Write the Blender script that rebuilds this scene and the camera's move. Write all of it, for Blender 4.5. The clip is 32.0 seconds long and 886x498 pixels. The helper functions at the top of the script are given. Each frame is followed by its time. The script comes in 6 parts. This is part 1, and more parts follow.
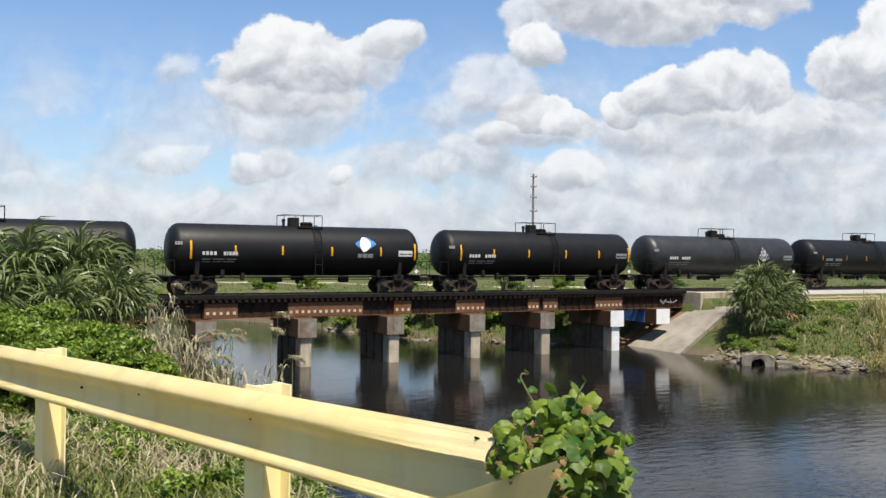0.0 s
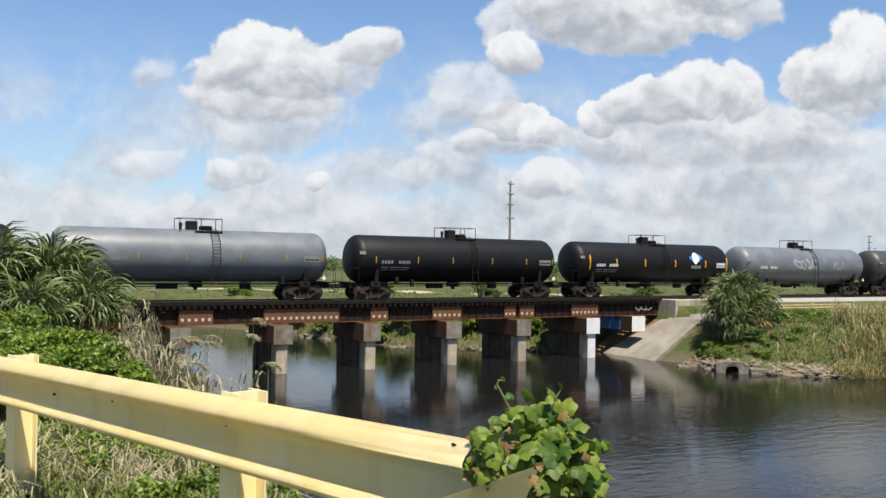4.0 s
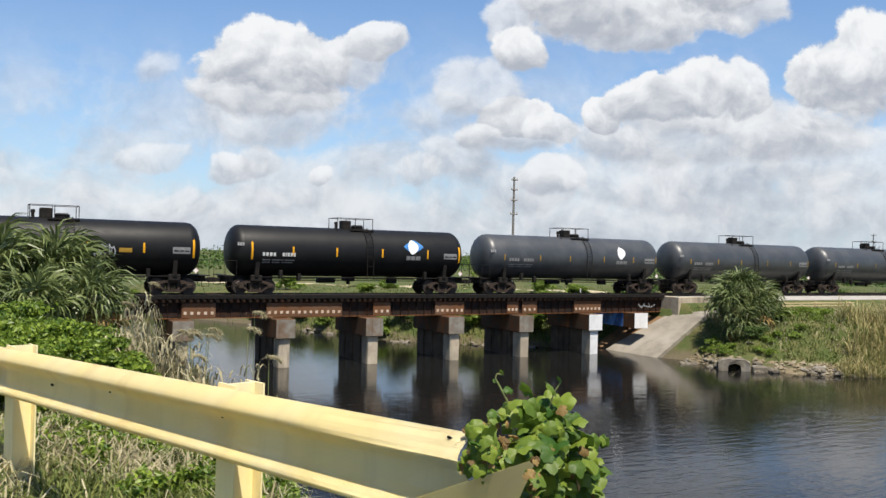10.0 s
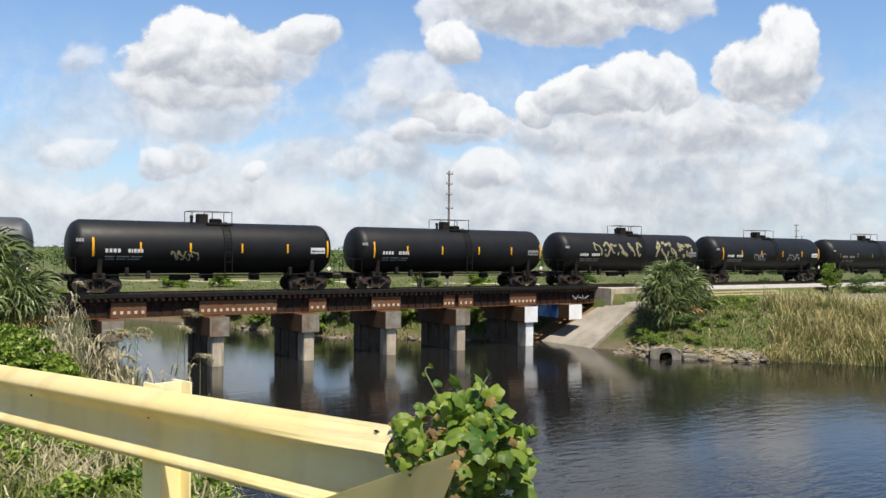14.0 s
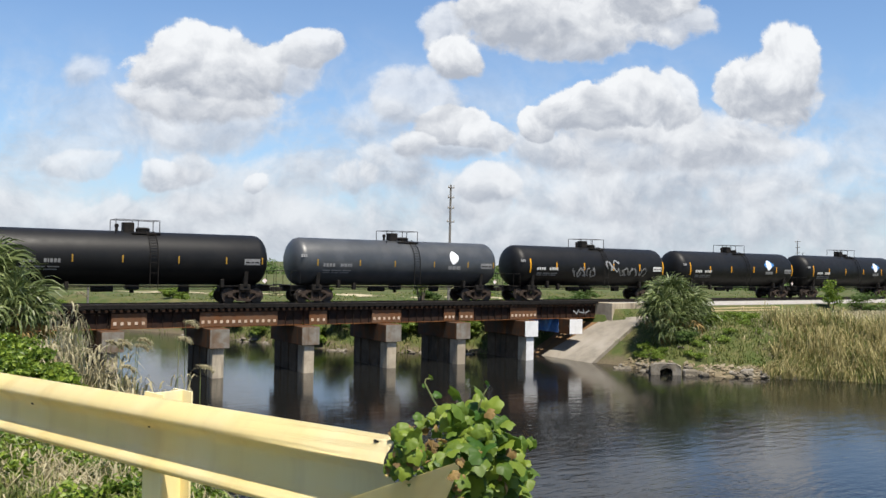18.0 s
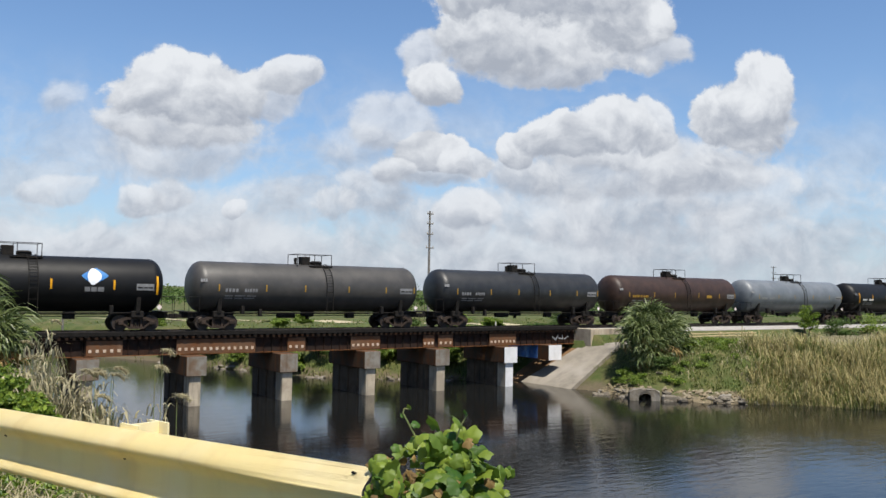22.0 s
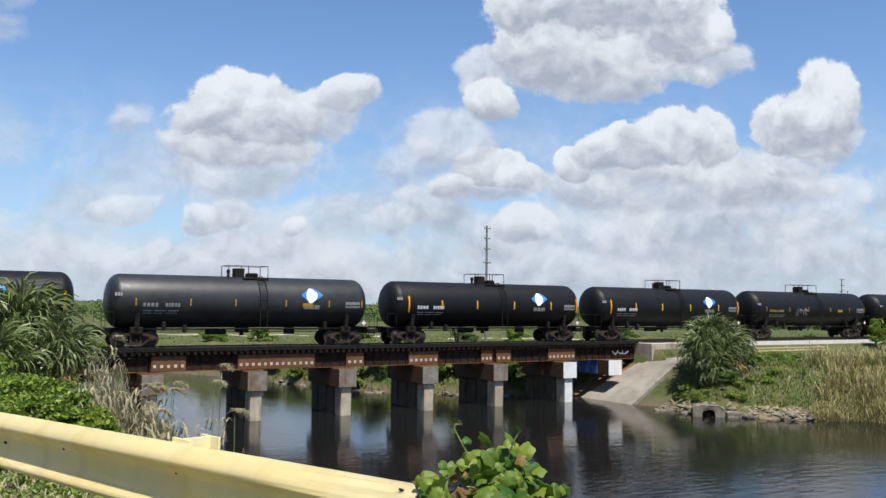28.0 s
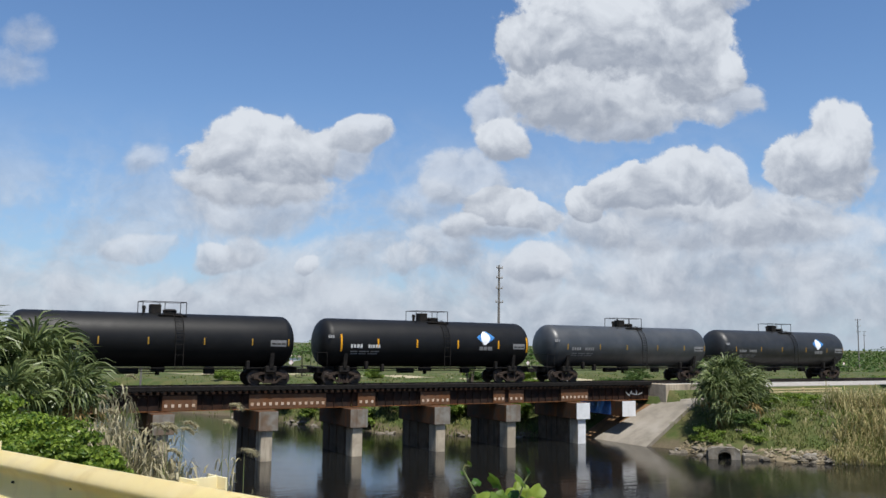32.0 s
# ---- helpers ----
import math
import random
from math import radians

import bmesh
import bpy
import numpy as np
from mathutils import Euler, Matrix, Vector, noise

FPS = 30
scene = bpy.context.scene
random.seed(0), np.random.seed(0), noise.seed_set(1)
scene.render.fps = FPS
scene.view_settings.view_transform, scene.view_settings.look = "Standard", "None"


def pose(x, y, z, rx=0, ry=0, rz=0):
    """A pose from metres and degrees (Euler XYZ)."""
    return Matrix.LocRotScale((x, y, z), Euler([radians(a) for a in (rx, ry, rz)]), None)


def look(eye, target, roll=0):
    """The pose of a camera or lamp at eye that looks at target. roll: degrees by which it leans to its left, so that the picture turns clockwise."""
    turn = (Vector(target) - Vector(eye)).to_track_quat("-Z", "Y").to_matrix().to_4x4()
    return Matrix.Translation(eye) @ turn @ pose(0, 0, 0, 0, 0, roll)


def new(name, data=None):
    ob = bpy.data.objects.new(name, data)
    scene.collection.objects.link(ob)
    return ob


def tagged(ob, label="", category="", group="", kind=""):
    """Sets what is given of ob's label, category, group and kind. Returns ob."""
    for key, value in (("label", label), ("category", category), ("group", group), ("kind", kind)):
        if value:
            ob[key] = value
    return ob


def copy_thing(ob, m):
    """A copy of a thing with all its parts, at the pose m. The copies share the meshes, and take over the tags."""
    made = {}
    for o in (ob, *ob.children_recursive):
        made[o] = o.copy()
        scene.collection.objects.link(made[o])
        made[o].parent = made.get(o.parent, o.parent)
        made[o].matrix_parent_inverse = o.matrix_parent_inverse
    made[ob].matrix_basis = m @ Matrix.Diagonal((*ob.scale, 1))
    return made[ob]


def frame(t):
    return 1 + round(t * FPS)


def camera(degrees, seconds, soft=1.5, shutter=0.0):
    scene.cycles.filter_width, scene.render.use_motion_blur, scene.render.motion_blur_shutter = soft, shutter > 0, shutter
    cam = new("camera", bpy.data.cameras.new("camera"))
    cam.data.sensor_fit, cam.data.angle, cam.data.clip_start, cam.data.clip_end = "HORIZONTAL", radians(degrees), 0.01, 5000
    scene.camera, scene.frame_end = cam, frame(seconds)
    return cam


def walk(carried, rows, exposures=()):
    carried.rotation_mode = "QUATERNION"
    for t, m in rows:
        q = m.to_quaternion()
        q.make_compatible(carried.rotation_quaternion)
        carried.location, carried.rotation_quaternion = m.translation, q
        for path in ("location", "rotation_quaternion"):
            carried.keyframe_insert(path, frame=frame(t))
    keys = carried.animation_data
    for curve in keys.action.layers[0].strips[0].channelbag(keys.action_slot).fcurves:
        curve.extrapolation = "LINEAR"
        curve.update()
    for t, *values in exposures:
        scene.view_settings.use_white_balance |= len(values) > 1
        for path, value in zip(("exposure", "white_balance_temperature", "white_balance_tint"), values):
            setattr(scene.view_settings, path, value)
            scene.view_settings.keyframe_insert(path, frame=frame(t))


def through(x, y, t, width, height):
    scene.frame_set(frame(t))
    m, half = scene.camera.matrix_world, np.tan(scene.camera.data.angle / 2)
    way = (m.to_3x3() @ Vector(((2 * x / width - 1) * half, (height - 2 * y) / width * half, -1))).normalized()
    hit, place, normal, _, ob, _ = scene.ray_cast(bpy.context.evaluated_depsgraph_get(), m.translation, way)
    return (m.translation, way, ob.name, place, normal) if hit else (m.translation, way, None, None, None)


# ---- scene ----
cam = camera(54.5, 32.0)
PATH = [
    (0, (-17.757, -50.180, 7.173), (-16.8260, -48.4103, 7.1801), 0.72),
    (0.5, (-17.761, -50.181, 7.174), (-16.8381, -48.4072, 7.1757), 0.77),
    (1, (-17.762, -50.184, 7.174), (-16.8388, -48.4099, 7.1735), 0.77),
    (1.5, (-17.766, -50.186, 7.174), (-16.8421, -48.4117, 7.1731), 0.78),
    (2, (-17.766, -50.186, 7.174), (-16.8391, -48.4144, 7.1752), 0.83),
    (2.5, (-17.762, -50.185, 7.172), (-16.8179, -48.4221, 7.1780), 0.87),
    (3, (-17.760, -50.184, 7.171), (-16.7996, -48.4294, 7.1834), 0.90),
    (3.5, (-17.763, -50.183, 7.172), (-16.7868, -48.4378, 7.1900), 0.91),
    (5.5, (-17.749, -50.192, 7.167), (-16.7763, -48.4446, 7.2149), 1.00),
    (6, (-17.744, -50.190, 7.164), (-16.7755, -48.4418, 7.2203), 0.97),
    (6.5, (-17.743, -50.188, 7.163), (-16.7768, -48.4384, 7.2213), 0.94),
    (7, (-17.740, -50.185, 7.164), (-16.7744, -48.4338, 7.2028), 1.07),
    (7.5, (-17.738, -50.181, 7.162), (-16.7716, -48.4302, 7.1746), 0.97),
    (8, (-17.739, -50.180, 7.161), (-16.7729, -48.4284, 7.1619), 1.09),
    (8.5, (-17.740, -50.177, 7.159), (-16.7726, -48.4269, 7.1628), 1.21),
    (9, (-17.734, -50.176, 7.158), (-16.7650, -48.4261, 7.1650), 1.27),
    (9.5, (-17.733, -50.173, 7.160), (-16.7629, -48.4238, 7.1700), 1.44),
    (10, (-17.732, -50.172, 7.159), (-16.7606, -48.4238, 7.1722), 1.39),
    (10.5, (-17.735, -50.173, 7.161), (-16.7596, -48.4276, 7.1752), 1.45),
    (11, (-17.730, -50.174, 7.165), (-16.7465, -48.4330, 7.1785), 1.32),
    (11.5, (-17.724, -50.180, 7.167), (-16.7287, -48.4458, 7.1782), 1.15),
    (12, (-17.722, -50.187, 7.168), (-16.7082, -48.4627, 7.1771), 1.00),
    (12.5, (-17.726, -50.194, 7.168), (-16.6891, -48.4832, 7.1753), 0.91),
    (13, (-17.725, -50.198, 7.165), (-16.6645, -48.5027, 7.1703), 0.70),
    (13.5, (-17.720, -50.206, 7.159), (-16.6362, -48.5249, 7.1632), 0.54),
    (14, (-17.711, -50.212, 7.161), (-16.6129, -48.5403, 7.1637), 0.64),
    (14.5, (-17.711, -50.220, 7.161), (-16.6125, -48.5488, 7.1658), 0.64),
    (16.5, (-17.723, -50.221, 7.159), (-16.6249, -48.5497, 7.1791), 0.95),
    (17, (-17.727, -50.224, 7.161), (-16.6296, -48.5524, 7.1842), 1.09),
    (17.5, (-17.727, -50.230, 7.157), (-16.6304, -48.5581, 7.1841), 1.08),
    (18, (-17.725, -50.236, 7.154), (-16.6293, -48.5628, 7.1884), 1.11),
    (18.5, (-17.727, -50.240, 7.155), (-16.6324, -48.5665, 7.2007), 1.09),
    (19, (-17.731, -50.245, 7.159), (-16.6361, -48.5716, 7.2167), 1.20),
    (19.5, (-17.732, -50.247, 7.162), (-16.6325, -48.5780, 7.2279), 1.23),
    (20, (-17.732, -50.248, 7.162), (-16.6249, -48.5839, 7.2341), 1.27),
    (20.5, (-17.736, -50.252, 7.166), (-16.6205, -48.5944, 7.2438), 1.26),
    (21, (-17.736, -50.257, 7.167), (-16.6121, -48.6045, 7.2507), 1.20),
    (21.5, (-17.735, -50.260, 7.170), (-16.6048, -48.6117, 7.2594), 1.16),
    (22, (-17.736, -50.261, 7.172), (-16.6025, -48.6163, 7.2674), 1.02),
    (22.5, (-17.722, -50.266, 7.177), (-16.5894, -48.6206, 7.2766), 0.91),
    (23, (-17.712, -50.267, 7.177), (-16.5833, -48.6194, 7.2812), 0.70),
    (23.5, (-17.704, -50.261, 7.176), (-16.5806, -48.6102, 7.2832), 0.55),
    (24, (-17.701, -50.253, 7.174), (-16.5837, -48.5973, 7.2850), 0.48),
    (24.5, (-17.701, -50.244, 7.173), (-16.5899, -48.5850, 7.2886), 0.39),
    (25, (-17.693, -50.239, 7.169), (-16.5906, -48.5746, 7.2910), 0.38),
    (25.5, (-17.681, -50.235, 7.164), (-16.5870, -48.5662, 7.2930), 0.30),
    (27.5, (-17.676, -50.230, 7.164), (-16.6418, -48.5216, 7.2663), 0.67),
    (28, (-17.671, -50.226, 7.164), (-16.6515, -48.5104, 7.2921), 0.72),
    (28.5, (-17.666, -50.224, 7.164), (-16.6562, -48.5038, 7.3046), 0.76),
    (29, (-17.663, -50.224, 7.163), (-16.6565, -48.5026, 7.3170), 0.71),
    (29.5, (-17.662, -50.224, 7.163), (-16.6588, -48.5023, 7.3308), 0.79),
    (30, (-17.660, -50.225, 7.163), (-16.6602, -48.5029, 7.3463), 0.78),
    (30.5, (-17.659, -50.226, 7.163), (-16.6616, -48.5039, 7.3616), 0.78),
    (31, (-17.658, -50.227, 7.163), (-16.6629, -48.5051, 7.3762), 0.83),
    (31.5, (-17.657, -50.227, 7.163), (-16.6638, -48.5059, 7.3888), 0.85),
    (32, (-17.656, -50.228, 7.162), (-16.6663, -48.5044, 7.3809), 0.86)]
walk(cam, [(t, look(eye, target, roll)) for t, eye, target, roll in PATH],
     exposures=[(0, 0.58, 6770, 10), (3.5, 0.53, 6770, 10), (6, 0.50, 6750, 10), (7, 0.46, 6720, 10), (8, 0.57, 6770, 10), (11, 0.50, 6770, 10), (12, 0.46, 6750, 10),
                (13, 0.60, 6820, 10), (14.5, 0.62, 6820, 10), (17, 0.57, 6750, 10), (19, 0.54, 6690, 10), (20, 0.47, 6650, 10), (23, 0.40, 6570, 10), (25.5, 0.40, 6490, 10),
                (28, 0.45, 6390, 10), (30, 0.43, 6400, 10), (31, 0.37, 6360, 10), (32, 0.24, 6330, 10)])

# ---- sun, sky, exposure ----
SUN_DIR = Vector((-0.09, -0.56, 1.25)).normalized()   # towards the sun
sun = new("sun", bpy.data.lights.new("sun", "SUN"))
sun.data.energy, sun.data.angle, sun.data.color = 5.0, radians(0.55), (1.0, 0.95, 0.86)
sun.matrix_world = look(SUN_DIR * 100, (0, 0, 0))


class Nodes:
    """Short hand for building a node tree."""

    def __init__(self, tree):
        self.tree = tree

    def add(self, kind, **kw):
        n = self.tree.nodes.new("ShaderNode" + kind)
        for k, v in kw.items():
            setattr(n, k, v)
        return n

    def put(self, socket, value):
        if value is None:
            return
        if isinstance(value, bpy.types.NodeSocket):
            self.tree.links.new(value, socket)
        else:
            socket.default_value = value

    def math(self, op, a, b=None, c=None, clamp=False):
        n = self.add("Math", operation=op, use_clamp=clamp)
        for s, v in zip(n.inputs, (a, b, c)):
            self.put(s, v)
        return n.outputs[0]

    def vec(self, op, a, b=None):
        n = self.add("VectorMath", operation=op)
        self.put(n.inputs[0], a)
        self.put(n.inputs[1], b)
        return n.outputs["Value"] if op in ("LENGTH", "DOT_PRODUCT", "DISTANCE") else n.outputs[0]

    def noise(self, vector, scale, detail=4.0, rough=0.55, distort=0.0):
        n = self.add("TexNoise")
        self.put(n.inputs["Vector"], vector)
        n.inputs["Scale"].default_value, n.inputs["Detail"].default_value = scale, detail
        n.inputs["Roughness"].default_value, n.inputs["Distortion"].default_value = rough, distort
        return n.outputs["Fac"]

    def mix(self, fac, a, b):
        n = self.add("Mix", data_type="RGBA")
        self.put(n.inputs["Factor"], fac)
        self.put(n.inputs["A"], a if isinstance(a, bpy.types.NodeSocket) else (*a[:3], 1))
        self.put(n.inputs["B"], b if isinstance(b, bpy.types.NodeSocket) else (*b[:3], 1))
        return n.outputs["Result"]

    def ramp(self, fac, lo, hi):
        n = self.add("MapRange", interpolation_type="SMOOTHSTEP")
        self.put(n.inputs["Value"], fac)
        n.inputs["From Min"].default_value, n.inputs["From Max"].default_value = lo, hi
        return n.outputs["Result"]


# cumulus by bearing: right, up, half width, half height, density, softness, whiteness
LOW_CLOUDS = [(-0.003, 0.034, 0.985, 0.039, 0.55, 1.00, 0.45), (-0.124, 0.042, 0.217, 0.036, 0.55, 0.90, 0.50), (0.172, 0.043, 0.250, 0.039, 0.60, 0.90, 0.48), (0.434, 0.069, 0.197, 0.049, 0.65, 0.90, 0.50), (-0.466, 0.035, 0.099, 0.023, 0.45, 0.90, 0.55),
              (-0.354, 0.049, 0.072, 0.022, 0.50, 0.80, 0.55), (-0.279, 0.055, 0.041, 0.018, 0.70, 0.60, 0.75), (0.355, 0.097, 0.105, 0.041, 0.70, 0.70, 0.52), (0.237, 0.096, 0.099, 0.033, 0.70, 0.70, 0.52), (0.472, 0.125, 0.079, 0.046, 0.70, 0.60, 0.60),
              (0.112, 0.081, 0.062, 0.028, 0.70, 0.60, 0.60), (0.141, 0.093, 0.034, 0.020, 0.85, 0.45, 0.90), (0.039, 0.113, 0.059, 0.028, 0.70, 0.60, 0.60), (-0.059, 0.102, 0.062, 0.028, 0.60, 0.80, 0.60)]
MIDDLE_CLOUDS = [(-0.169, 0.219, 0.069, 0.045, 1.00, 0.35, 0.80), (-0.013, 0.097, 0.028, 0.017, 0.75, 0.50, 0.85), (-0.171, 0.078, 0.072, 0.032, 0.65, 0.70, 0.58), (-0.230, 0.092, 0.030, 0.017, 0.85, 0.40, 0.95), (-0.192, 0.102, 0.026, 0.018, 0.80, 0.45, 0.85), (-0.117, 0.087, 0.013, 0.008, 0.80, 0.40, 0.95),
                 (-0.322, 0.106, 0.041, 0.013, 0.65, 0.60, 0.85), (-0.506, 0.077, 0.026, 0.012, 0.60, 0.70, 0.80), (-0.185, 0.150, 0.082, 0.032, 0.75, 0.70, 0.50), (-0.179, 0.183, 0.079, 0.030, 0.95, 0.40, 0.55), (-0.196, 0.229, 0.060, 0.042, 1.00, 0.28, 1.00),
                 (-0.143, 0.223, 0.049, 0.041, 1.00, 0.30, 0.95)]
TOWERS = [(0.494, 0.227, 0.056, 0.053, 1.00, 0.40, 0.85), (0.314, 0.172, 0.085, 0.030, 0.95, 0.40, 0.75), (0.321, 0.143, 0.125, 0.034, 0.85, 0.60, 0.50), (0.223, 0.138, 0.059, 0.025, 0.80, 0.60, 0.55), (0.426, 0.154, 0.079, 0.036, 0.80, 0.60, 0.58), (0.092, 0.137, 0.059, 0.022, 0.85, 0.50, 0.60), (0.095, 0.161, 0.038, 0.022, 1.00, 0.28, 1.00),
          (0.137, 0.148, 0.034, 0.018, 0.95, 0.30, 0.95), (0.059, 0.138, 0.026, 0.014, 0.85, 0.40, 0.90), (0.209, 0.171, 0.025, 0.022, 1.00, 0.28, 1.00), (0.262, 0.186, 0.047, 0.028, 1.00, 0.30, 0.95), (0.317, 0.199, 0.049, 0.028, 1.00, 0.30, 0.95),
          (0.370, 0.199, 0.030, 0.030, 0.95, 0.32, 0.90), (0.465, 0.173, 0.046, 0.018, 0.75, 0.60, 0.75), (0.458, 0.223, 0.038, 0.035, 1.00, 0.32, 0.95), (0.504, 0.250, 0.047, 0.046, 1.00, 0.32, 0.95)]
HIGH_CLOUDS = [(0.239, 0.345, 0.122, 0.069, 1.00, 0.35, 0.75), (-0.094, 0.221, 0.039, 0.032, 0.80, 0.55, 0.70), (-0.067, 0.243, 0.035, 0.021, 0.95, 0.35, 1.00), (-0.312, 0.212, 0.029, 0.025, 0.60, 0.85, 0.80), (-0.455, 0.361, 0.030, 0.025, 0.50, 0.90, 0.85), (-0.472, 0.319, 0.034, 0.028, 0.50, 0.90, 0.85),
               (0.016, 0.167, 0.049, 0.024, 0.55, 0.90, 0.65), (0.058, 0.199, 0.047, 0.033, 0.75, 0.60, 0.68), (0.092, 0.279, 0.032, 0.033, 0.85, 0.50, 0.85), (0.338, 0.295, 0.069, 0.030, 0.90, 0.45, 0.42), (0.228, 0.279, 0.112, 0.032, 0.95, 0.40, 0.42),
               (0.187, 0.309, 0.085, 0.046, 1.00, 0.30, 0.75), (0.329, 0.348, 0.062, 0.056, 1.00, 0.30, 0.90), (0.236, 0.388, 0.122, 0.062, 1.00, 0.30, 0.98), (0.143, 0.371, 0.046, 0.041, 1.00, 0.30, 0.95), (0.106, 0.243, 0.034, 0.026, 1.00, 0.35, 0.95),
               (0.341, 0.434, 0.066, 0.039, 0.90, 0.40, 0.80)]


world = bpy.data.worlds.new("sky")
world.use_nodes = True
scene.world = world
world.node_tree.nodes.clear()
k = Nodes(world.node_tree)
AHEAD = radians(27.9)                      # the view's middle, clockwise from +y
way = k.add("TexCoord").outputs["Generated"]
ahead = k.vec("DOT_PRODUCT", way, (math.sin(AHEAD), math.cos(AHEAD), 0))
aside = k.vec("DOT_PRODUCT", way, (math.cos(AHEAD), -math.sin(AHEAD), 0))
high = k.add("SeparateXYZ")
k.put(high.inputs[0], way)
deep = k.math("MAXIMUM", k.math("ABSOLUTE", ahead), 0.25)
flat = k.add("CombineXYZ")
k.put(flat.inputs[0], k.math("DIVIDE", aside, deep))
k.put(flat.inputs[1], k.math("DIVIDE", high.outputs[2], deep))
k.put(flat.inputs[2], k.math("MULTIPLY", k.math("LESS_THAN", ahead, 0.0), 3.0))
sky = k.add("TexSky", sky_type="NISHITA", sun_disc=False, sun_elevation=math.asin(SUN_DIR.z), sun_rotation=math.atan2(SUN_DIR.x, SUN_DIR.y))
sky.air_density, sky.dust_density, sky.ozone_density = 1.0, 0.15, 4.0
blue = k.vec("MULTIPLY", sky.outputs[0], (0.190, 0.215, 0.238))
haze = k.math("POWER", k.math("SUBTRACT", 1.0, k.math("MAXIMUM", high.outputs[2], 0.0), clamp=True), 8.0)
blue = k.mix(k.math("MULTIPLY", haze, 0.75), blue, (0.66, 0.86, 1.14))
# billows: rounded lumps heaped at several sizes, a ragged edge, and their lit upper sides
place = flat.outputs[0]
warp = k.add("TexNoise")
k.put(warp.inputs["Vector"], place)
warp.inputs["Scale"].default_value, warp.inputs["Detail"].default_value = 9.0, 6.0
bent = k.vec("ADD", place, k.vec("MULTIPLY", k.vec("SUBTRACT", warp.outputs["Color"], (0.5, 0.5, 0.5)), (0.075, 0.055, 0)))


def heap(at):
    total = k.math("MULTIPLY", k.math("SUBTRACT", k.noise(at, 30.0, 7.0, 0.62), 0.5), 0.62)
    for scale, weight in ((12.0, 0.60), (33.0, 0.26), (80.0, 0.12)):
        cell = k.add("TexVoronoi", feature="SMOOTH_F1")
        k.put(cell.inputs["Vector"], at)
        cell.inputs["Scale"].default_value = scale
        total = k.math("MULTIPLY_ADD", k.math("SUBTRACT", 0.42, cell.outputs["Distance"]), weight, total)
    return total


lump = heap(bent)
lift = k.math("SUBTRACT", lump, heap(k.vec("ADD", bent, (-0.005, 0.015, 0))))       # against the heap a little higher up
relief = k.math("MULTIPLY_ADD", lift, 0.85, k.math("MULTIPLY", lump, 0.75))
# beyond the named clouds the sky goes on with scattered cloud
other = k.math("MULTIPLY", k.ramp(k.noise(place, 4.0, 5.0, 0.55), 0.52, 0.66), k.ramp(k.vec("LENGTH", place), 0.85, 1.2))
split = k.add("SeparateXYZ")
k.put(split.inputs[0], bent)
# thin broken cloud that thickens towards the horizon
thin = k.math("MULTIPLY", k.ramp(k.noise(k.vec("MULTIPLY", bent, (1.0, 1.3, 1.0)), 9.0, 7.0, 0.62), 0.36, 0.60), k.ramp(split.outputs[1], 0.30, 0.09))
cover = k.math("MAXIMUM", k.math("MULTIPLY", other, 0.85), k.math("MULTIPLY", thin, 0.72))
bright = k.math("MULTIPLY_ADD", relief, 1.1, 0.50)
torn = k.math("SUBTRACT", k.noise(place, 26.0, 8.0, 0.68), 0.5)
body = k.math("MULTIPLY_ADD", torn, 1.5, k.math("MULTIPLY_ADD", lump, 1.9, 1.45))
for right, up, wide, tall, dense, soft, white in LOW_CLOUDS + MIDDLE_CLOUDS + TOWERS + HIGH_CLOUDS:
    dx = k.math("MULTIPLY_ADD", split.outputs[0], 1 / wide, -right / wide)
    dy = k.math("MULTIPLY_ADD", split.outputs[1], 1 / tall, -up / tall)
    edge = k.math("SUBTRACT", body, k.math("MULTIPLY_ADD", dy, dy, k.math("MULTIPLY", dx, dx)))
    inside = k.math("MULTIPLY", k.ramp(edge, 0.0, 1.5 * soft), dense)
    lit = k.ramp(k.math("MULTIPLY_ADD", dy, 0.40, relief), -0.62, 0.36)
    value = k.math("MULTIPLY_ADD", lit, 0.62 + 0.42 * white, -0.02)
    cover = k.math("MULTIPLY_ADD", inside, k.math("SUBTRACT", 1.0, cover), cover)
    bright = k.math("MULTIPLY_ADD", inside, k.math("SUBTRACT", value, bright), bright)
bright = k.math("ADD", bright, k.math("MULTIPLY", k.math("SUBTRACT", k.noise(bent, 38.0, 7.0, 0.6), 0.5), 0.75))
view = k.mix(cover, blue, k.mix(bright, (0.66, 0.73, 0.86), (1.34, 1.40, 1.48)))
veil = k.math("POWER", k.math("SUBTRACT", 1.0, k.math("MAXIMUM", high.outputs[2], 0.0), clamp=True), 14.0)
view = k.mix(k.math("MULTIPLY", veil, 0.24), view, (0.80, 0.92, 1.10))
back = k.add("Background")
k.put(back.inputs[0], view)
back.inputs[1].default_value = 0.455
k.tree.links.new(back.outputs[0], k.add("OutputWorld").inputs[0])


